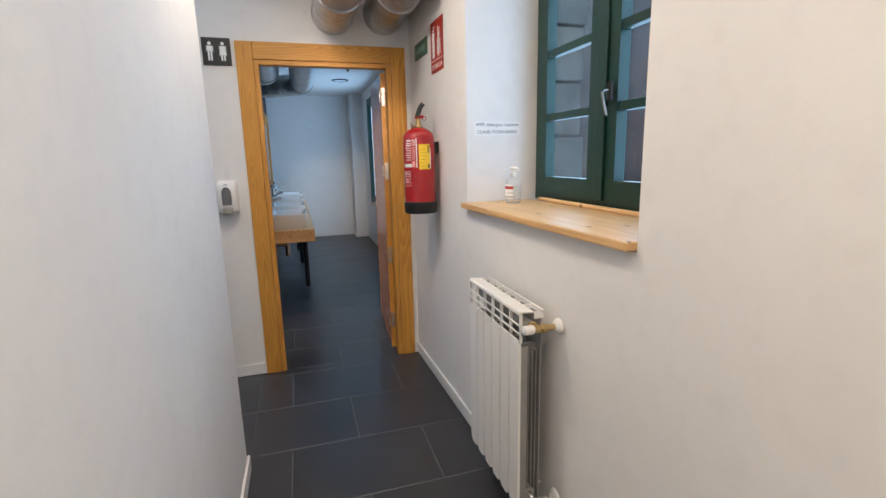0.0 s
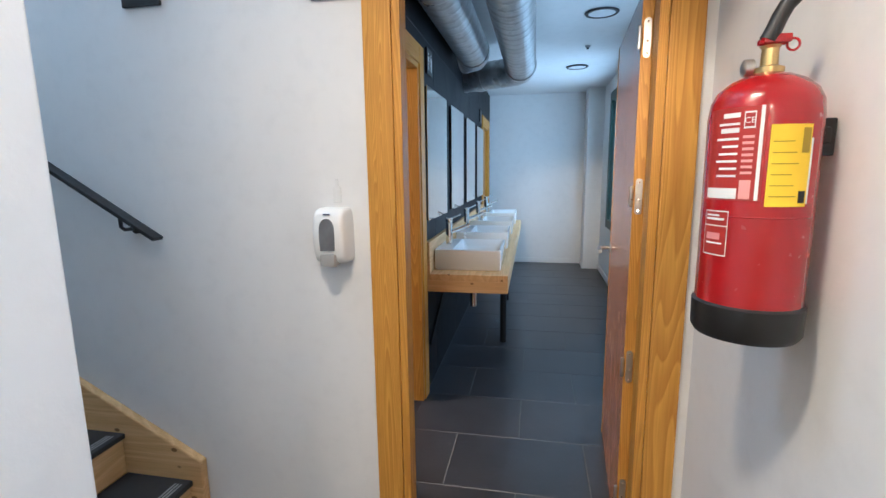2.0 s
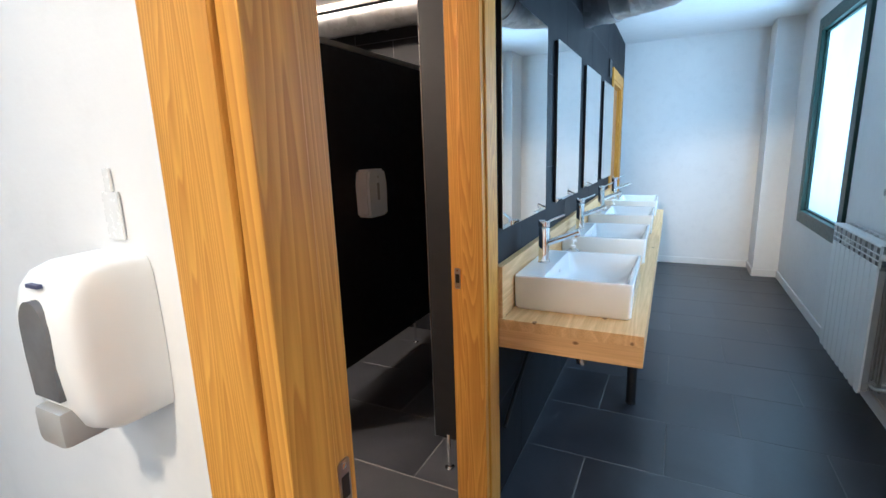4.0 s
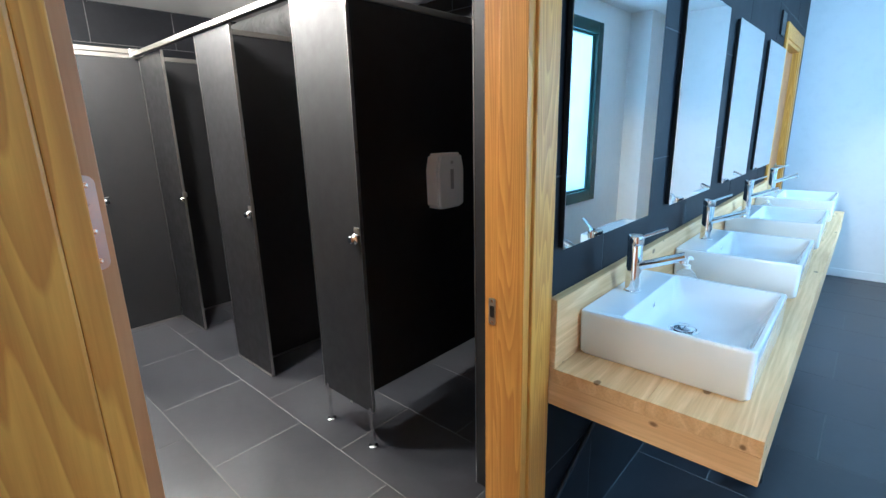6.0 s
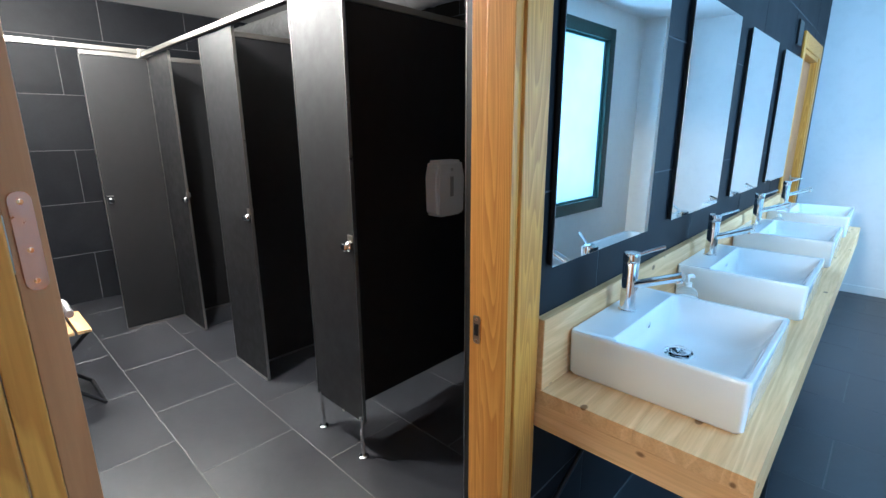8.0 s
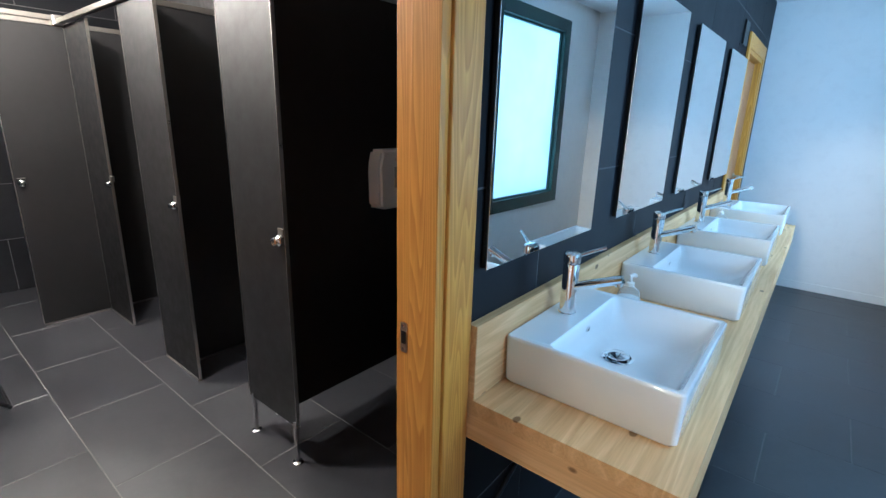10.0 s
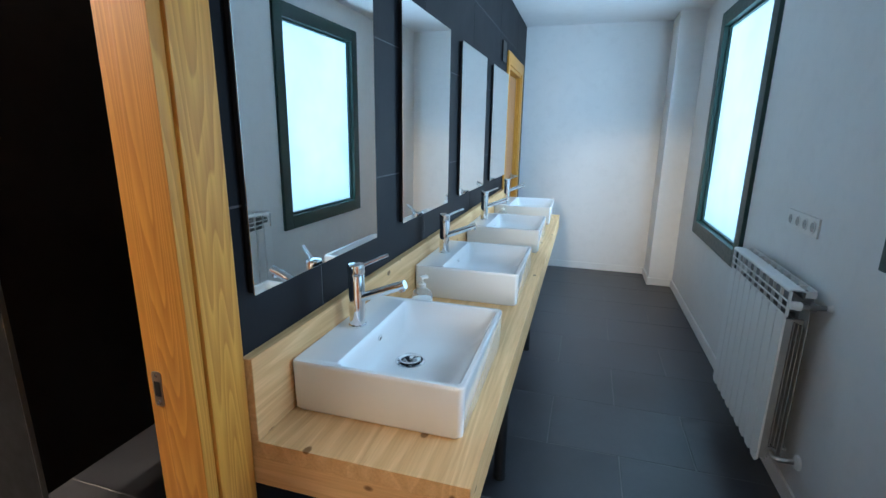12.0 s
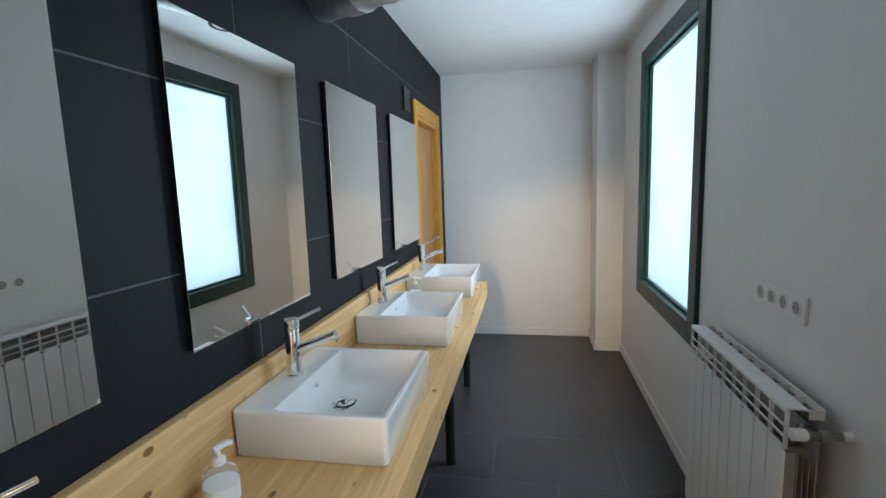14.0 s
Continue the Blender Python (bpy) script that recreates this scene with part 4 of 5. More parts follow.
downlight(1.105, 2.17, CZ, False, "round recessed ceiling light with a dark ring, switched off")
downlight(1.085, 3.97, CZ, False, "round recessed ceiling light with a dark ring, switched off")
# fixtures of the hall lamps: one inferred, three added
for lx, ly, watts in UNSEEN_HALL_LAMPS:
    downlight(lx, ly, HZ, True, "round lit ceiling light in the hall, out of view")
for lx, ly, watts in TOILET_LAMPS:
    dome_light(lx, ly, CZ, "round lit dome light in the toilet room")
det = thing("smoke_detector", (1.105, 3.10, CZ), "small grey ceiling detector", "detector")
part("base", lathe([(0.024, -0.001), (0.024, -0.010), (0.018, -0.016)], 20), GREY_PLASTIC, det, smooth=True)
part("sensor", lathe([(0.010, -0.0165), (0.010, -0.030), (0.0001, -0.033)], 16), BLACK_PLASTIC, det, smooth=True)


# ---- signs ----
def figure(cx, skirt):
    """Simple upright symbol: a disc over bars."""
    bm = bmesh.new()
    bmesh.ops.create_circle(bm, cap_ends=True, segments=16, radius=0.0095, matrix=Matrix.Translation((cx, 0.043, 0)))
    shapes = [(-0.014, 0.014, 0.0, 0.030), (-0.0185, -0.0155, -0.004, 0.030), (0.0155, 0.0185, -0.004, 0.030), (-0.012, -0.0025, -0.052, 0.0), (0.0025, 0.012, -0.052, 0.0)]
    for x0, x1, y0, y1 in shapes:
        bm.faces.new([bm.verts.new((cx + x, y, 0)) for x, y in ((x0, y0), (x1, y0), (x1, y1), (x0, y1))])
    if skirt:
        bm.faces.new([bm.verts.new((cx + x, y, 0.0002)) for x, y in ((-0.022, -0.022), (0.022, -0.022), (0.010, 0.012), (-0.010, 0.012))])
    return bm


def toilet_sign(m, label, figures=True):
    ob = thing("toilet_sign", (0, 0, 0), label, "sign", "toilet signs")
    ob.matrix_basis = m
    part("plate", moved(prism(rounded(0.155, 0.152, 0.004), 0.012, 2, 0.001, 0.002), Matrix.Identity(4)), BLACK_PLASTIC, ob)
    if not figures:
        return
    part("symbol", moved(figure(-0.035, False), Matrix.Translation((0, 0, 0.0138))), PAPER, ob)
    part("symbol", moved(figure(0.035, True), Matrix.Translation((0, 0, 0.0138))), PAPER, ob)


toilet_sign(Matrix.Translation((0.006, 0, 2.045)) @ Matrix.Rotation(radians(90), 4, "X"), "black square toilet sign with two white figures by the entrance")
stair_sign = thing("stairs_sign", (-0.711, 0, 2.073), "black square sign with a yellow diagonal mark above the stairs", "sign")
stair_sign.matrix_basis = Matrix.Translation((-0.711, 0, 2.073)) @ Matrix.Rotation(radians(90), 4, "X")
part("plate", prism(rounded(0.155, 0.152, 0.004), 0.012, 2, 0.001, 0.002), BLACK_PLASTIC, stair_sign)
part("symbol", prism([(-0.046, 0.030), (-0.020, 0.030), (0.014, -0.046), (0.008, -0.054), (-0.008, -0.054)], 0.0008, 2, 0.0134), YELLOW, stair_sign, "yellow diagonal mark")
FACE_X = Matrix.Rotation(radians(90), 4, "Z") @ Matrix.Rotation(radians(90), 4, "X")
toilet_sign(Matrix.Translation((0, 1.410, 2.07)) @ FACE_X, "black square toilet sign beside the toilet room door")
toilet_sign(Matrix.Translation((0, 4.375, 2.07)) @ FACE_X, "plain black square sign plate beside the far door", False)

FACE_HALL = Matrix.Rotation(radians(-90), 4, "Z") @ Matrix.Rotation(radians(90), 4, "X")   # faces -x, text runs to -y


def flat(w, h, depth=0.002):
    return prism([(-w / 2, -h / 2), (w / 2, -h / 2), (w / 2, h / 2), (-w / 2, h / 2)], depth, 2)


def bars(rows, z):
    bm = bmesh.new()
    for x0, x1, y0, y1 in rows:
        bm.faces.new([bm.verts.new((x, y, z)) for x, y in ((x0, y0), (x1, y0), (x1, y1), (x0, y1))])
    return bm


sg = thing("extinguisher_sign", (0, 0, 0), "red sign with a white extinguisher symbol on the hall wall", "sign")
sg.matrix_basis = Matrix.Translation((HR + 0.0125, -0.60, 2.00)) @ Matrix.Rotation(0.024, 4, "Z") @ FACE_HALL
part("plate", flat(0.21, 0.265), RED_SIGN, sg)
part("symbol", bars([(-0.075, -0.035, -0.055, 0.075), (-0.068, -0.042, 0.080, 0.092), (-0.060, -0.030, 0.096, 0.104)], 0.0026), PAPER, sg)
part("symbol", bars([(0.030, 0.045, -0.06, 0.06), (0.010, 0.026, -0.05, 0.03), (0.050, 0.066, -0.05, 0.03), (0.020, 0.034, 0.03, 0.095), (0.044, 0.056, 0.04, 0.085)], 0.0026), PAPER, sg)
part("band", bars([(-0.10, 0.10, -0.072, -0.069)], 0.0026), PAPER, sg)
words("lettering", "EXTINTOR", 0.036, Matrix.Translation((0, -0.115, 0.0026)), PAPER, sg)
sg = thing("exit_sign", (0, 0, 0), "small faded green sign on the hall wall", "sign")
sg.matrix_basis = Matrix.Translation((HR + 0.005, -0.285, 2.045)) @ Matrix.Rotation(0.024, 4, "Z") @ FACE_HALL
part("plate", flat(0.27, 0.095), GREEN_SIGN, sg)
part("writing", bars([(-0.09, 0.09, -0.018, 0.018), (-0.12, -0.105, -0.03, 0.03)], 0.0026), plain("pale_green_print", (0.22, 0.36, 0.29), 0.5), sg)
sg = thing("wifi_notice", (0, 0, 0), "white paper strip with two printed lines in the window recess", "notice")
sg.matrix_basis = Matrix.Translation((1.348, HW[1] - 0.0005, 1.540)) @ Matrix.Rotation(radians(90), 4, "X")
part("paper", flat(0.24, 0.066, 0.0008), PAPER, sg)
words("lettering", "WIFI: Albergue Canfranc", 0.0225, Matrix.Translation((0, 0.010, 0.0012)), INK, sg)
words("lettering", "CLAVE: FICS01082021", 0.0225, Matrix.Translation((0, -0.024, 0.0012)), INK, sg)


# ---- hall things ----
def soap_dispenser():
    ob = thing("soap_dispenser", (-0.015, -0.001, 1.096), "white wall soap dispenser with a smoked window", "soap dispenser")
    # shell: stacked outlines, flat at the wall and rounded to the front
    bm = bmesh.new()
    rows = []
    for z, w, d in ((0.010, 0.098, 0.050), (0.012, 0.106, 0.066), (0.022, 0.113, 0.082), (0.05, 0.117, 0.092), (0.10, 0.118, 0.097), (0.15, 0.116, 0.095), (0.178, 0.112, 0.088), (0.194, 0.106, 0.076), (0.202, 0.096, 0.058), (0.204, 0.080, 0.040)):
        half = [(w / 2, 0.0), (w * 0.495, -0.45 * d), (w * 0.482, -0.76 * d), (w * 0.462, -0.88 * d), (w * 0.42, -0.95 * d), (w * 0.34, -0.985 * d), (w * 0.15, -d)]
        pts = half + [(-u, v) for u, v in reversed(half)]
        rows.append([bm.verts.new((u, v, z * 0.965)) for u, v in pts])
    for r0, r1 in zip(rows, rows[1:]):
        for i in range(len(r0)):
            j = (i + 1) % len(r0)
            bm.faces.new((r0[i], r0[j], r1[j], r1[i]))
    bm.faces.new(rows[0])
    bm.faces.new(rows[-1])
    part("cover", bm, PLASTIC, ob, smooth=True, angle=60)
    win = [(-0.025, 0.056), (0.025, 0.056), (0.0275, 0.10)] + [(0.0265 * math.cos(radians(a)), 0.128 + 0.036 * math.sin(radians(a))) for a in range(0, 181, 15)] + [(-0.0275, 0.10)]
    part("window", prism(win, 0.010, 1, -0.0985), SMOKED, ob, "smoked grey level window", smooth=True)
    part("push_lever", boxes((-0.027, 0.027, -0.104, -0.045, 0.002, 0.046), bevel=0.009), GREY_PLASTIC, ob, "grey push lever", smooth=True)
    part("mark", boxes((-0.012, 0.010, -0.0915, -0.086, 0.176, 0.180)), INK, ob)
    part("nozzle", lathe([(0.007, -0.006), (0.007, 0.010)], 12, at=(0, -0.06, 0)), PLASTIC, ob)
    hook = thing("key_tab", (-0.012, -0.001, 1.335), "small translucent tab stuck to the white wall", "tab")
    part("tab", boxes((-0.015, 0.015, -0.004, 0.0, -0.028, 0.028), (-0.006, 0.006, -0.004, 0.0, 0.027, 0.055), bevel=0.0015), SMOKED_TAB, hook)


soap_dispenser()


def extinguisher():
    ob = thing("fire_extinguisher", (1.064, -0.582, 1.100), "red fire extinguisher hung on the hall wall", "fire extinguisher")
    R = 0.088
    body = part("cylinder", lathe([(R - 0.004, 0.058), (R, 0.062), (R, 0.398), (R - 0.003, 0.425), (R - 0.012, 0.444), (0.058, 0.460), (0.036, 0.470), (0.022, 0.474), (0.020, 0.478)], 44), RED, ob, smooth=True)
    part("skirt", lathe([(R - 0.006, 0.004), (R - 0.002, 0.0), (R + 0.004, 0.010), (R + 0.005, 0.062), (R, 0.066)], 44), BLACK_PLASTIC, ob, "black plastic foot", smooth=True)
    part("seam", lathe([(R, 0.225), (R + 0.0012, 0.2265), (R, 0.228)], 44), RED, body, smooth=True)
    v = part("valve", lathe([(0.016, 0.470), (0.024, 0.474), (0.024, 0.483), (0.014, 0.487), (0.013, 0.515), (0.017, 0.520)], 20), BRASS, ob, "brass valve", smooth=True)
    part("gauge", lathe([(0.012, -0.020), (0.015, -0.022), (0.015, -0.036), (0.011, -0.038)], 18, axis=0, at=(0, 0.012, 0.487)), STEEL, v, smooth=True)
    part("safety_pin", tube([(-0.020, 0.0, 0.526), (0.022, 0.0, 0.526)], 0.005, 10), RED, v, "red safety pin", smooth=True)
    part("pin_ring", tube([(0.036 + 0.010 * math.cos(a * math.pi / 8), 0.002, 0.522 + 0.010 * math.sin(a * math.pi / 8)) for a in range(17)], 0.0022, 8), RED, v, smooth=True)
    part("lower_grip", moved(boxes((-0.005, 0.040, -0.010, 0.010, 0.526, 0.541), bevel=0.004), Matrix.Translation((-0.01, 0, -0.002))), RED, v, "red carrying grip", smooth=True)
    part("lever", tube([(-0.006, 0.0, 0.530), (0.002, -0.002, 0.548), (0.008, -0.004, 0.566), (0.016, -0.007, 0.584), (0.028, -0.010, 0.598)], 0.0135, 12), BLACK_PLASTIC, v, "black squeeze lever", smooth=True)
    part("wall_hook", boxes((R - 0.002, 0.112, -0.010, 0.010, 0.33, 0.395), bevel=0.003), BLACK_STEEL, ob)
    part("strap", boxes((R - 0.012, R + 0.004, -0.036, -0.022, 0.350, 0.378), bevel=0.003), BLACK_PLASTIC, ob, "black clip")

    def decal(name, a0, a1, z0, z1, mat, lift, parent, label=""):
        bm = bmesh.new()
        n = 12
        r = R + lift
        vs = [[bm.verts.new((r * math.cos(radians(a0 + (a1 - a0) * i / n)), r * math.sin(radians(a0 + (a1 - a0) * i / n)), z)) for z in (z0, z1)] for i in range(n + 1)]
        for p, q in zip(vs, vs[1:]):
            bm.faces.new((p[0], q[0], q[1], p[1]))
        return part(name, bm, mat, parent, label)

    # angles grow anticlockwise from the wall; the view comes from about 250 degrees
    y = decal("inspection_tag", 255, 297, 0.246, 0.380, YELLOW, 0.0014, ob, "yellow inspection tag")
    decal("tag_band", 287, 295, 0.252, 0.272, BLACK_PLASTIC, 0.0018, y)
    decal("tag_band", 286, 295, 0.334, 0.374, TAG_PRINT, 0.0018, y)
    decal("paper_edge", 297, 300, 0.250, 0.358, PAPER, 0.0012, ob, "white paper edge")
    lab = decal("instruction_label", 186, 251, 0.255, 0.412, RED_SIGN, 0.0008, ob, "red label with white print")
    for i in range(9):
        z = 0.395 - i * 0.0125
        wide = (7, 12, 9, 14, 6, 10, 13, 8, 11)[i]
        decal("print_line", 214 - wide, 226, z, z + (0.008 if i in (0, 2) else 0.004), PAPER, 0.0013, lab)
    decal("print_box", 190, 228, 0.258, 0.276, PAPER, 0.0013, lab)
    decal("print_box", 230, 241, 0.376, 0.404, PAPER, 0.0013, lab)
    decal("print_box", 231, 240, 0.379, 0.401, RED_SIGN, 0.0017, lab)
    ca, sa = math.cos(radians(235.5)), math.sin(radians(235.5))
    turn = Matrix(((-sa, 0, ca, (R + 0.0022) * ca), (ca, 0, sa, (R + 0.0022) * sa), (0, 1, 0, 0.3845), (0, 0, 0, 1)))
    words("lettering", "CE", 0.014, turn, PAPER, lab)
    for i in range(6):
        decal("tag_line", 258, 284 - 3 * (i % 3), 0.262 + i * 0.018, 0.2635 + i * 0.018, TAG_PRINT, 0.0018, y)
    for i in range(7):
        decal("print_line", 230, 241, 0.300 + i * 0.010, 0.3045 + i * 0.010, plain("pale_print", (0.75, 0.35, 0.33), 0.5), 0.0013, lab)
    decal("print_box", 230, 241, 0.258, 0.290, plain("pale_box", (0.70, 0.32, 0.30), 0.5), 0.0013, lab)
    decal("white_band", 245, 248.5, 0.256, 0.412, PAPER, 0.0013, lab)
    l2 = decal("maker_label", 190, 222, 0.155, 0.236, PAPER, 0.0008, ob, "small bordered label")
    decal("label_field", 191, 221.3, 0.157, 0.208, RED_SIGN, 0.0012, l2)
    decal("label_field", 191, 221.3, 0.210, 0.234, RED_SIGN, 0.0012, l2)
    decal("print_line", 195, 217, 0.176, 0.179, PAPER, 0.0016, l2)
    decal("print_line", 195, 214, 0.184, 0.196, plain("pale_mark", (0.72, 0.30, 0.30), 0.5), 0.0016, l2)
    decal("print_line", 194, 218, 0.219, 0.223, PAPER, 0.0016, l2)
    decal("print_line", 194, 212, 0.226, 0.229, PAPER, 0.0016, l2)


extinguisher()


def gel_bottle():
    ob = thing("hand_gel_bottle", (1.365, -1.165, 1.190), "clear hand gel bottle with red label on the sill", "gel bottle", turn=-70)
    prof = [(0.034, 0.0), (0.041, 0.004), (0.042, 0.02), (0.042, 0.080), (0.036, 0.104), (0.014, 0.120), (0.013, 0.128)]
    part("bottle", moved(lathe(prof, 28), Matrix.Diagonal((1.0, 0.72, 1.0, 1))), CLEAR, ob, "clear plastic bottle", smooth=True)
    part("gel", moved(lathe([(0.031, 0.003), (0.038, 0.006), (0.039, 0.078), (0.0001, 0.079)], 28), Matrix.Diagonal((1.0, 0.72, 1.0, 1))), GEL, ob, smooth=True)

    def wrap(nm, z0, z1, mat, lift, lab=""):
        bm = bmesh.new()
        r = 0.042 + lift
        vs = [[bm.verts.new((r * math.cos(radians(a)), 0.72 * r * math.sin(radians(a)), z)) for z in (z0, z1)] for a in range(205, 315, 10)]
        for p, q in zip(vs, vs[1:]):
            bm.faces.new((p[0], q[0], q[1], p[1]))
        part(nm, bm, mat, ob, lab)
    wrap("label", 0.022, 0.088, PAPER, 0.0006, "white label")
    wrap("label_band", 0.066, 0.080, RED_SIGN, 0.0011, "red label band")
    wrap("label_band", 0.028, 0.0335, GREY_PLASTIC, 0.0011)
    wrap("label_band", 0.0465, 0.048, GREY_PLASTIC, 0.0011)
    wrap("label_band", 0.0525, 0.054, GREY_PLASTIC, 0.0011)
    c = part("pump_collar", lathe([(0.015, 0.122), (0.015, 0.138), (0.010, 0.140)], 20), PLASTIC, ob, smooth=True)
    part("pump_stem", lathe([(0.005, 0.139), (0.005, 0.158)], 12), PLASTIC, c, smooth=True)
    part("pump_head", tube([(-0.013, 0, 0.160), (0.014, 0, 0.161), (0.034, 0, 0.157)], 0.0075, 12), PLASTIC, c, smooth=True)


gel_bottle()


# ---- toilet room ----
def leg_post(parent, x, y, h):
    p = part("leg", lathe([(0.010, 0.004), (0.010, h)], 16, at=(x, y, 0)), CHROME, parent, "chrome panel leg", smooth=True)
    part("leg_foot", lathe([(0.022, 0.0), (0.022, 0.005), (0.012, 0.010)], 18, at=(x, y, 0)), CHROME, p, smooth=True)


def knob(parent, x, y, z, axis, sign):
    k = part("lock_knob", lathe([(0.022, 0.001), (0.022, 0.008), (0.017, 0.012), (0.014, 0.020), (0.017, 0.026), (0.012, 0.030)], 22), CHROME, parent, "chrome lock knob", smooth=True)
    k.data.transform(Matrix.Translation((x, y, z)) @ (Matrix.Rotation(radians(90) * -sign, 4, "X") if axis == 1 else Matrix.Rotation(radians(90) * sign, 4, "Y")))
    part("keeper", boxes((x - 0.004, x + 0.030, y - 0.004, y + 0.018, z + 0.018, z + 0.050), bevel=0.003) if axis == 1 else boxes((x - 0.004, x + 0.004, y - 0.02, y + 0.02, z + 0.030, z + 0.034)), STEEL, k)


def cubicle_front(name, x0, x1, y, z0, legs, knob_x, label):
    ob = thing(name, (0, 0, 0), label, "partition panel", "cubicle panels")
    part("panel", boxes((x0, x1, y, y + 0.013, z0, 1.965), bevel=0.0015), BLACK_PANEL, ob)
    for ex in (x0 - 0.0022, x1 + 0.0002):
        part("edge_trim", boxes((ex, ex + 0.002, y - 0.001, y + 0.014, z0, 1.965)), STEEL, ob, "thin steel edge")
    for lx in legs:
        leg_post(ob, lx, y + 0.006, z0 + 0.02)
    if knob_x is not None:
        knob(ob, knob_x, y, 0.99, 1, -1)
    if not legs:
        part("floor_strip", boxes((x0, x1, y - 0.004, y + 0.018, 0.0, 0.012), bevel=0.002), ALU, ob, "pale floor strip")
    return ob


def cubicle_side(x, y0, y1, z0, label):
    ob = thing("cubicle_partition", (0, 0, 0), label, "partition panel", "cubicle panels")
    part("panel", boxes((x - 0.006, x + 0.007, y0, y1, z0, 1.955), bevel=0.0015), BLACK_PANEL, ob)
    part("edge_profile", boxes((x - 0.010, x + 0.011, y0, y1, 1.9555, 1.985), bevel=0.002), ALU, ob, "aluminium top profile")
    part("edge_trim", boxes((x - 0.007, x + 0.008, y0 - 0.0025, y0 - 0.0003, z0, 1.955)), STEEL, ob)
    if z0 < 0.1:
        part("floor_strip", boxes((x - 0.010, x + 0.011, y0, y1, 0.0, z0 - 0.001), bevel=0.001), ALU, ob)
    else:
        leg_post(ob, x, y1 - 0.25, z0 + 0.02)
    return ob


cubicle_front("cubicle_panel", -1.292, -0.920, 1.340, 0.185, (-1.272, -0.940), -0.957, "black laminate front panel on chrome legs")
cubicle_front("cubicle_panel", -0.325, -0.122, 1.340, 0.150, (-0.262,), None, "black laminate front panel beside the door wall")
cubicle_front("cubicle_panel", -2.340, -1.900, 1.360, 0.012, (), -1.930, "black laminate front panel reaching the floor")
cubicle_front("cubicle_panel", -3.385, -2.945, 1.380, 0.012, (), -2.950, "black laminate front panel in the far corner")
cubicle_side(-1.100, 1.357, YT - 0.012, 0.16, "black laminate partition raised on legs")
cubicle_side(-2.140, 1.378, YT - 0.012, 0.012, "black laminate partition down to the floor")
aisle_panel = cubicle_side(-3.400, 0.985, YT - 0.012, 0.012, "black laminate partition facing the aisle")
knob(aisle_panel, -3.392, 1.020, 0.980, 0, 1)
rail = thing("head_rail", (0, 0, 0), "aluminium rail along the tops of the cubicles", "rail")
part("rail_bar", boxes((-3.41, -0.118, 1.340, 1.374, 1.968, 1.996), bevel=0.004), ALU, rail)
part("rail_bar", boxes((-3.412, -3.378, 0.125, 1.335, 1.986, 2.016), bevel=0.004), ALU, rail)
part("rail_joint", boxes((-3.425, -3.370, 1.325, 1.385, 1.960, 2.020), bevel=0.006), STEEL, rail)

dsp = thing("paper_dispenser", (-1.0925, 2.003, 1.025), "white paper dispenser on the black partition", "paper dispenser")
part("cover", moved(prism([(-0.10, 0.012), (-0.08, 0.0), (0.08, 0.0), (0.10, 0.012), (0.105, 0.20), (0.085, 0.28), (-0.085, 0.28), (-0.105, 0.20)], 0.095, 0, 0.0, 0.014), Matrix.Identity(4)), PLASTIC, dsp, smooth=True)
part("window", boxes((0.0955, 0.097, -0.012, 0.012, 0.10, 0.20), bevel=0.0005), GREY_PLASTIC, dsp, "grey level window")
part("lock", lathe([(0.008, 0.0955), (0.008, 0.099), (0.0001, 0.0995)], 14, axis=0, at=(0, 0.0, 0.235)), STEEL, dsp)
part("opening", boxes((0.02, 0.08, -0.06, 0.06, -0.004, -0.0005)), BLACK_PLASTIC, dsp)


def folding_seat():
    ob = thing("folding_stool", (0, 0, 0), "small folding stool with pine slats and black crossed legs", "stool")
    for i in range(6):
        y = 0.20 + i * 0.074
        part("slat", boxes((-2.68, -2.31, y, y + 0.062, 0.432, 0.450), bevel=0.004), PINE[0], ob)
    for x in (-2.655, -2.335):
        part("leg", tube([(x, 0.21, 0.425), (x, 0.63, 0.010)], 0.010, 10), BLACK_STEEL, ob, smooth=True)
        part("leg", tube([(x - 0.022, 0.62, 0.425), (x - 0.022, 0.20, 0.010)], 0.010, 10), BLACK_STEEL, ob, smooth=True)
    for y, z in ((0.63, 0.012), (0.20, 0.012)):
        part("crossbar", tube([(-2.67, y, z), (-2.32, y, z)], 0.009, 10), BLACK_STEEL, ob, smooth=True)


folding_seat()


# the tiled wall runs a little askew, with all that stands or hangs along it
TURNED = Matrix.Translation((0, 1.6, 0)) @ Matrix.Rotation(0.0072, 4, "Z") @ Matrix.Translation((0, -1.6, 0))
ALONG = {"wall_tiled", "washbasin_counter", "washbasin", "tap", "mirror", "soap_bottle", "door_3"}
for ob in list(bpy.data.objects):
    kind_name = ob.name.split(".")[0]
    far_end = kind_name in {"toilet_sign", "door_leaf"} and ob.matrix_basis.translation.y > 1.0
    if ob.parent is None and (kind_name in ALONG or far_end):
        ob.matrix_basis = TURNED @ ob.matrix_basis
        if kind_name == "mirror":   # the mirrors hang a little off the wall at one side
            ob.matrix_basis = ob.matrix_basis @ Matrix.Rotation(-0.0130, 4, "Z") @ Matrix.Rotation(0.003, 4, "Y")


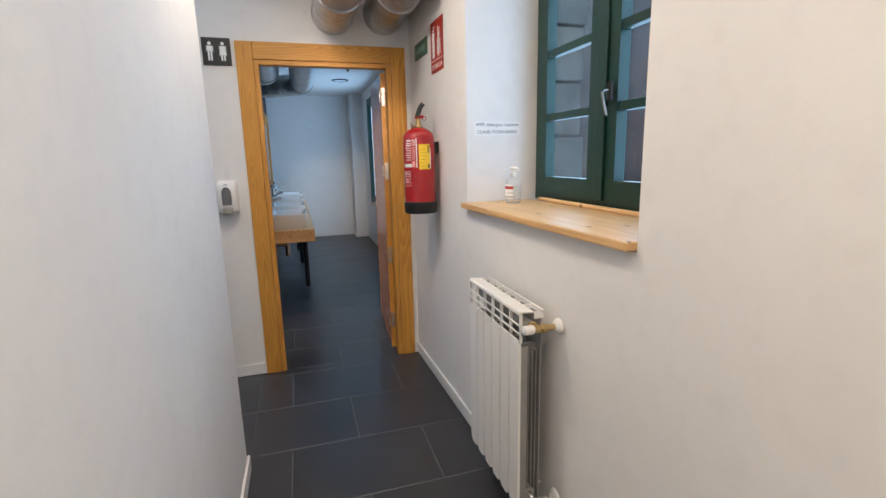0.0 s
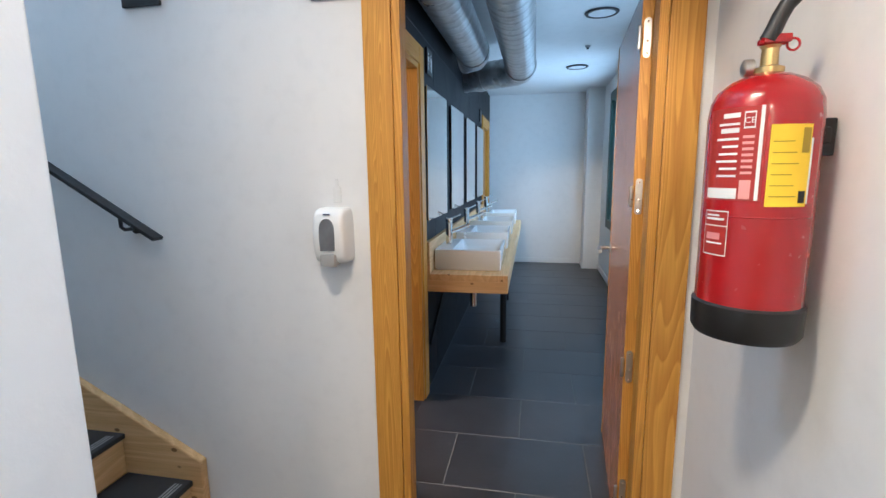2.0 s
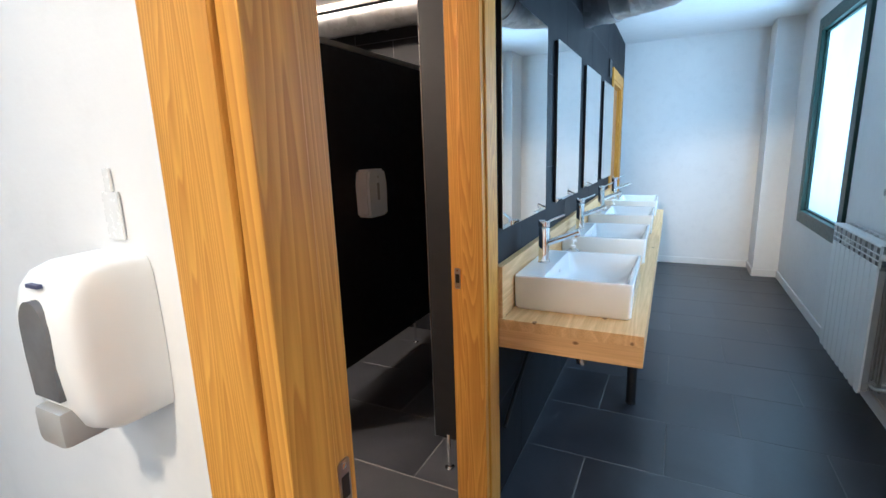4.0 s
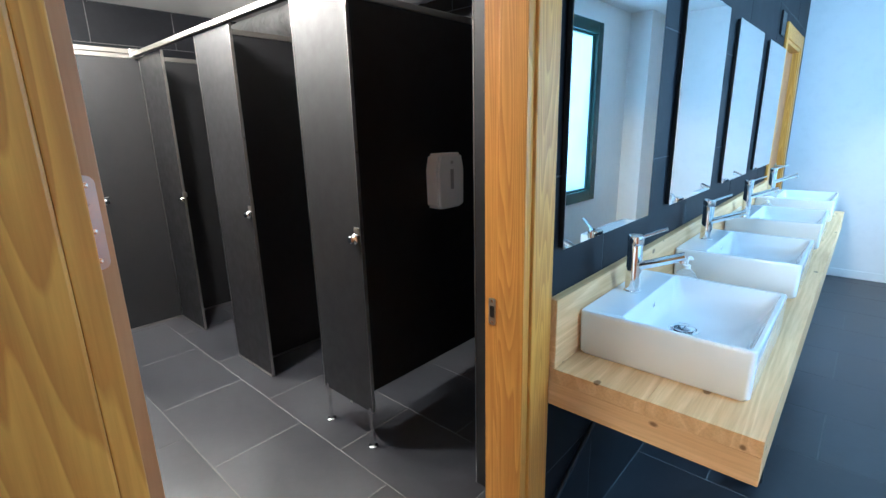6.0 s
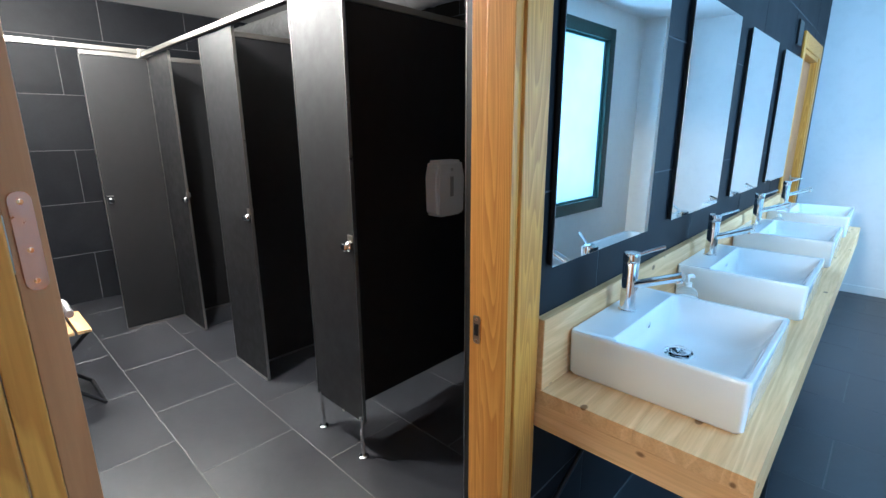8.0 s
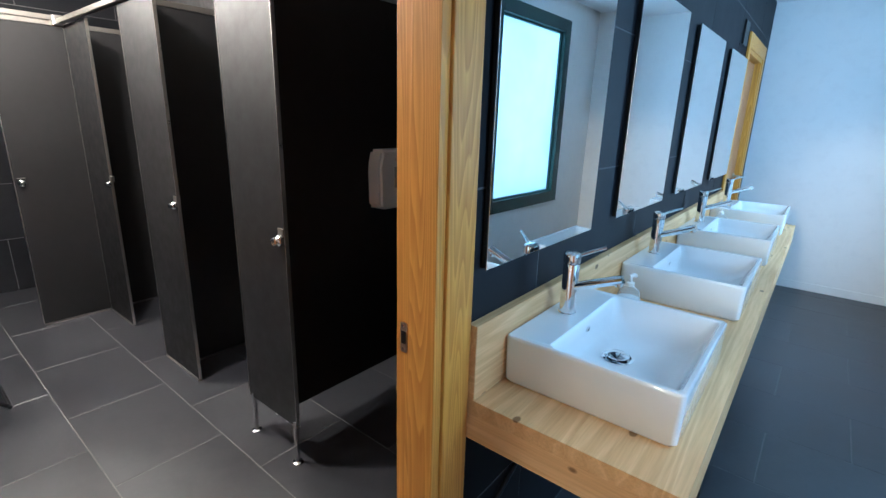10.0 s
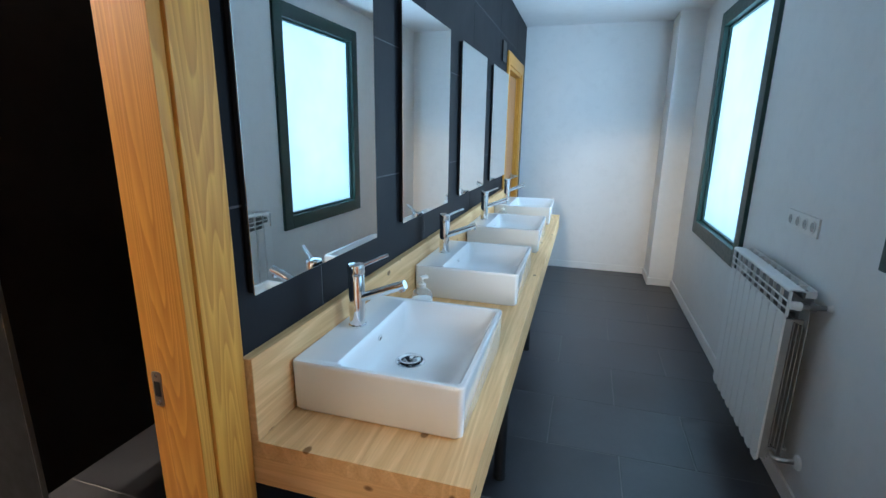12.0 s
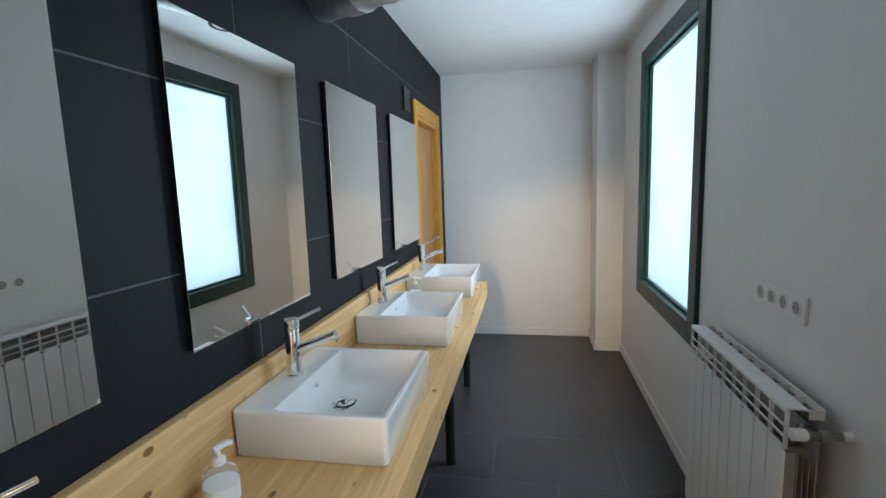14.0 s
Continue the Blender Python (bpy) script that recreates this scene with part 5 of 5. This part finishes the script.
# ---- tiles ----
def subtract(r, hole):
    """Cuts the rectangle hole out of the rectangle r: up to four rests."""
    a0, a1, b0, b1 = r
    c0, c1, d0, d1 = hole
    if c0 >= a1 or c1 <= a0 or d0 >= b1 or d1 <= b0:
        return [r]
    out = []
    if c0 > a0:
        out.append((a0, c0, b0, b1))
    if c1 < a1:
        out.append((c1, a1, b0, b1))
    lo, hi = max(a0, c0), min(a1, c1)
    if d0 > b0:
        out.append((lo, hi, b0, d0))
    if d1 < b1:
        out.append((lo, hi, d1, b1))
    return out


tile_meshes = {}


def tile_mesh(w, h, t, mat):
    """A slab with softened upper edges, shared by tiles of one size. It lies in x and y."""
    key = (round(w, 3), round(h, 3), mat.name)
    if key not in tile_meshes:
        e = 0.0015
        v = []
        for z, i in ((0, 0), (t - e, 0), (t, e)):
            v += [(-w / 2 + i, -h / 2 + i, z), (w / 2 - i, -h / 2 + i, z), (w / 2 - i, h / 2 - i, z), (-w / 2 + i, h / 2 - i, z)]
        f = [(8, 9, 10, 11)]
        for k in (0, 4):
            f += [(k + i, k + (i + 1) % 4, k + 4 + (i + 1) % 4, k + 4 + i) for i in range(4)]
        me = bpy.data.meshes.new("tile")
        me.from_pydata(v, [], f)
        me.materials.append(mat)
        tile_meshes[key] = me
    return tile_meshes[key]


def lay(parent, region, holes, w, h, u_phase, v_phase, shift, joint, mat, place, t=0.008):
    """Lays tiles w by h over a region (u0, u1, v0, v1); every other row is moved by shift."""
    u0, u1, v0, v1 = region
    r0 = math.floor((v0 - v_phase) / h)
    r = r0
    while v_phase + r * h < v1:
        va, vb = v_phase + r * h + joint / 2, v_phase + (r + 1) * h - joint / 2
        off = u_phase + (shift if r % 2 else 0.0)
        c = math.floor((u0 - off) / w)
        while off + c * w < u1:
            ua, ub = off + c * w + joint / 2, off + (c + 1) * w - joint / 2
            rects = [(max(ua, u0), min(ub, u1), max(va, v0), min(vb, v1))]
            for hole in holes:
                rects = [q for rr in rects for q in subtract(rr, hole)]
            for a0, a1, b0, b1 in rects:
                if a1 - a0 > 0.01 and b1 - b0 > 0.01:
                    ob = new("tile", tile_mesh(a1 - a0, b1 - b0, t, mat))
                    ob.parent = parent
                    ob.matrix_basis = place((a0 + a1) / 2, (b0 + b1) / 2)
            c += 1
        r += 1


floor_ob = bpy.data.objects["floor"]
flat_place = lambda u, v: Matrix.Translation((u, v, -0.008))
TW, TH = 0.656, 0.4365
for region in ((HL, HR + 0.1, -6.0, 0.0), (SX, HL, -1.06, 0.0), (0.0, XR, 0.0, YF), (XT, 0.0, 0.10, YT)):
    lay(floor_ob, region, [], TW, TH, 0.275, -0.521, TW / 2, 0.0036, FLOOR_TILE, flat_place)
lay(floor_ob, (-1.5, 0.0, YT + 0.1, YF), [], TW, TH, 0.275, -0.521, TW / 2, 0.0036, FLOOR_TILE, flat_place)

TILE_X = Matrix.Rotation(radians(90), 4, "Z") @ Matrix.Rotation(radians(90), 4, "X")
TILE_Y = Matrix.Rotation(radians(90), 4, "X")
lay(bpy.data.objects["wall_tiled"], (0.10, YF, 0.0, CZ), [(0.262, 1.14, -1, 2.01), (4.63, 5.44, -1, 2.01)], 0.885, 0.445, 1.581, -0.035, 0.0, 0.004, WALL_TILE,
    lambda u, v: Matrix.Translation((-0.0085, u, v)) @ TILE_X)
back_face = Matrix.Rotation(radians(-90), 4, "Z") @ Matrix.Rotation(radians(90), 4, "X")
lay(bpy.data.objects["wall_tiled"], (0.112, YT, 0.0, CZ), [(0.262, 1.14, -1, 2.01)], 0.885, 0.445, 1.581, -0.035, 0.0, 0.004, WALL_TILE,
    lambda u, v: Matrix.Translation((-0.1065, u, v)) @ back_face)
lay(bpy.data.objects["wall_toilet_end"], (0.112, YT, 0.0, CZ), [], 0.66, 0.440, 1.015, -0.01, 0.33, 0.004, WALL_TILE,
    lambda u, v: Matrix.Translation((XT - 0.0085, u, v)) @ TILE_X)
lay(bpy.data.objects["wall_toilet_rear"], (XT, -0.115, 0.0, CZ), [], 0.66, 0.440, 0.0, -0.01, 0.33, 0.004, WALL_TILE,
    lambda u, v: Matrix.Translation((u, YT + 0.0015, v)) @ TILE_Y)
lay(bpy.data.objects["wall_toilet_side"], (XT, -0.115, 0.0, CZ), [], 0.66, 0.440, 0.0, -0.01, 0.33, 0.004, WALL_TILE,
    lambda u, v: Matrix.Translation((u, 0.1105, v)) @ Matrix.Rotation(radians(180), 4, "Z") @ TILE_Y)
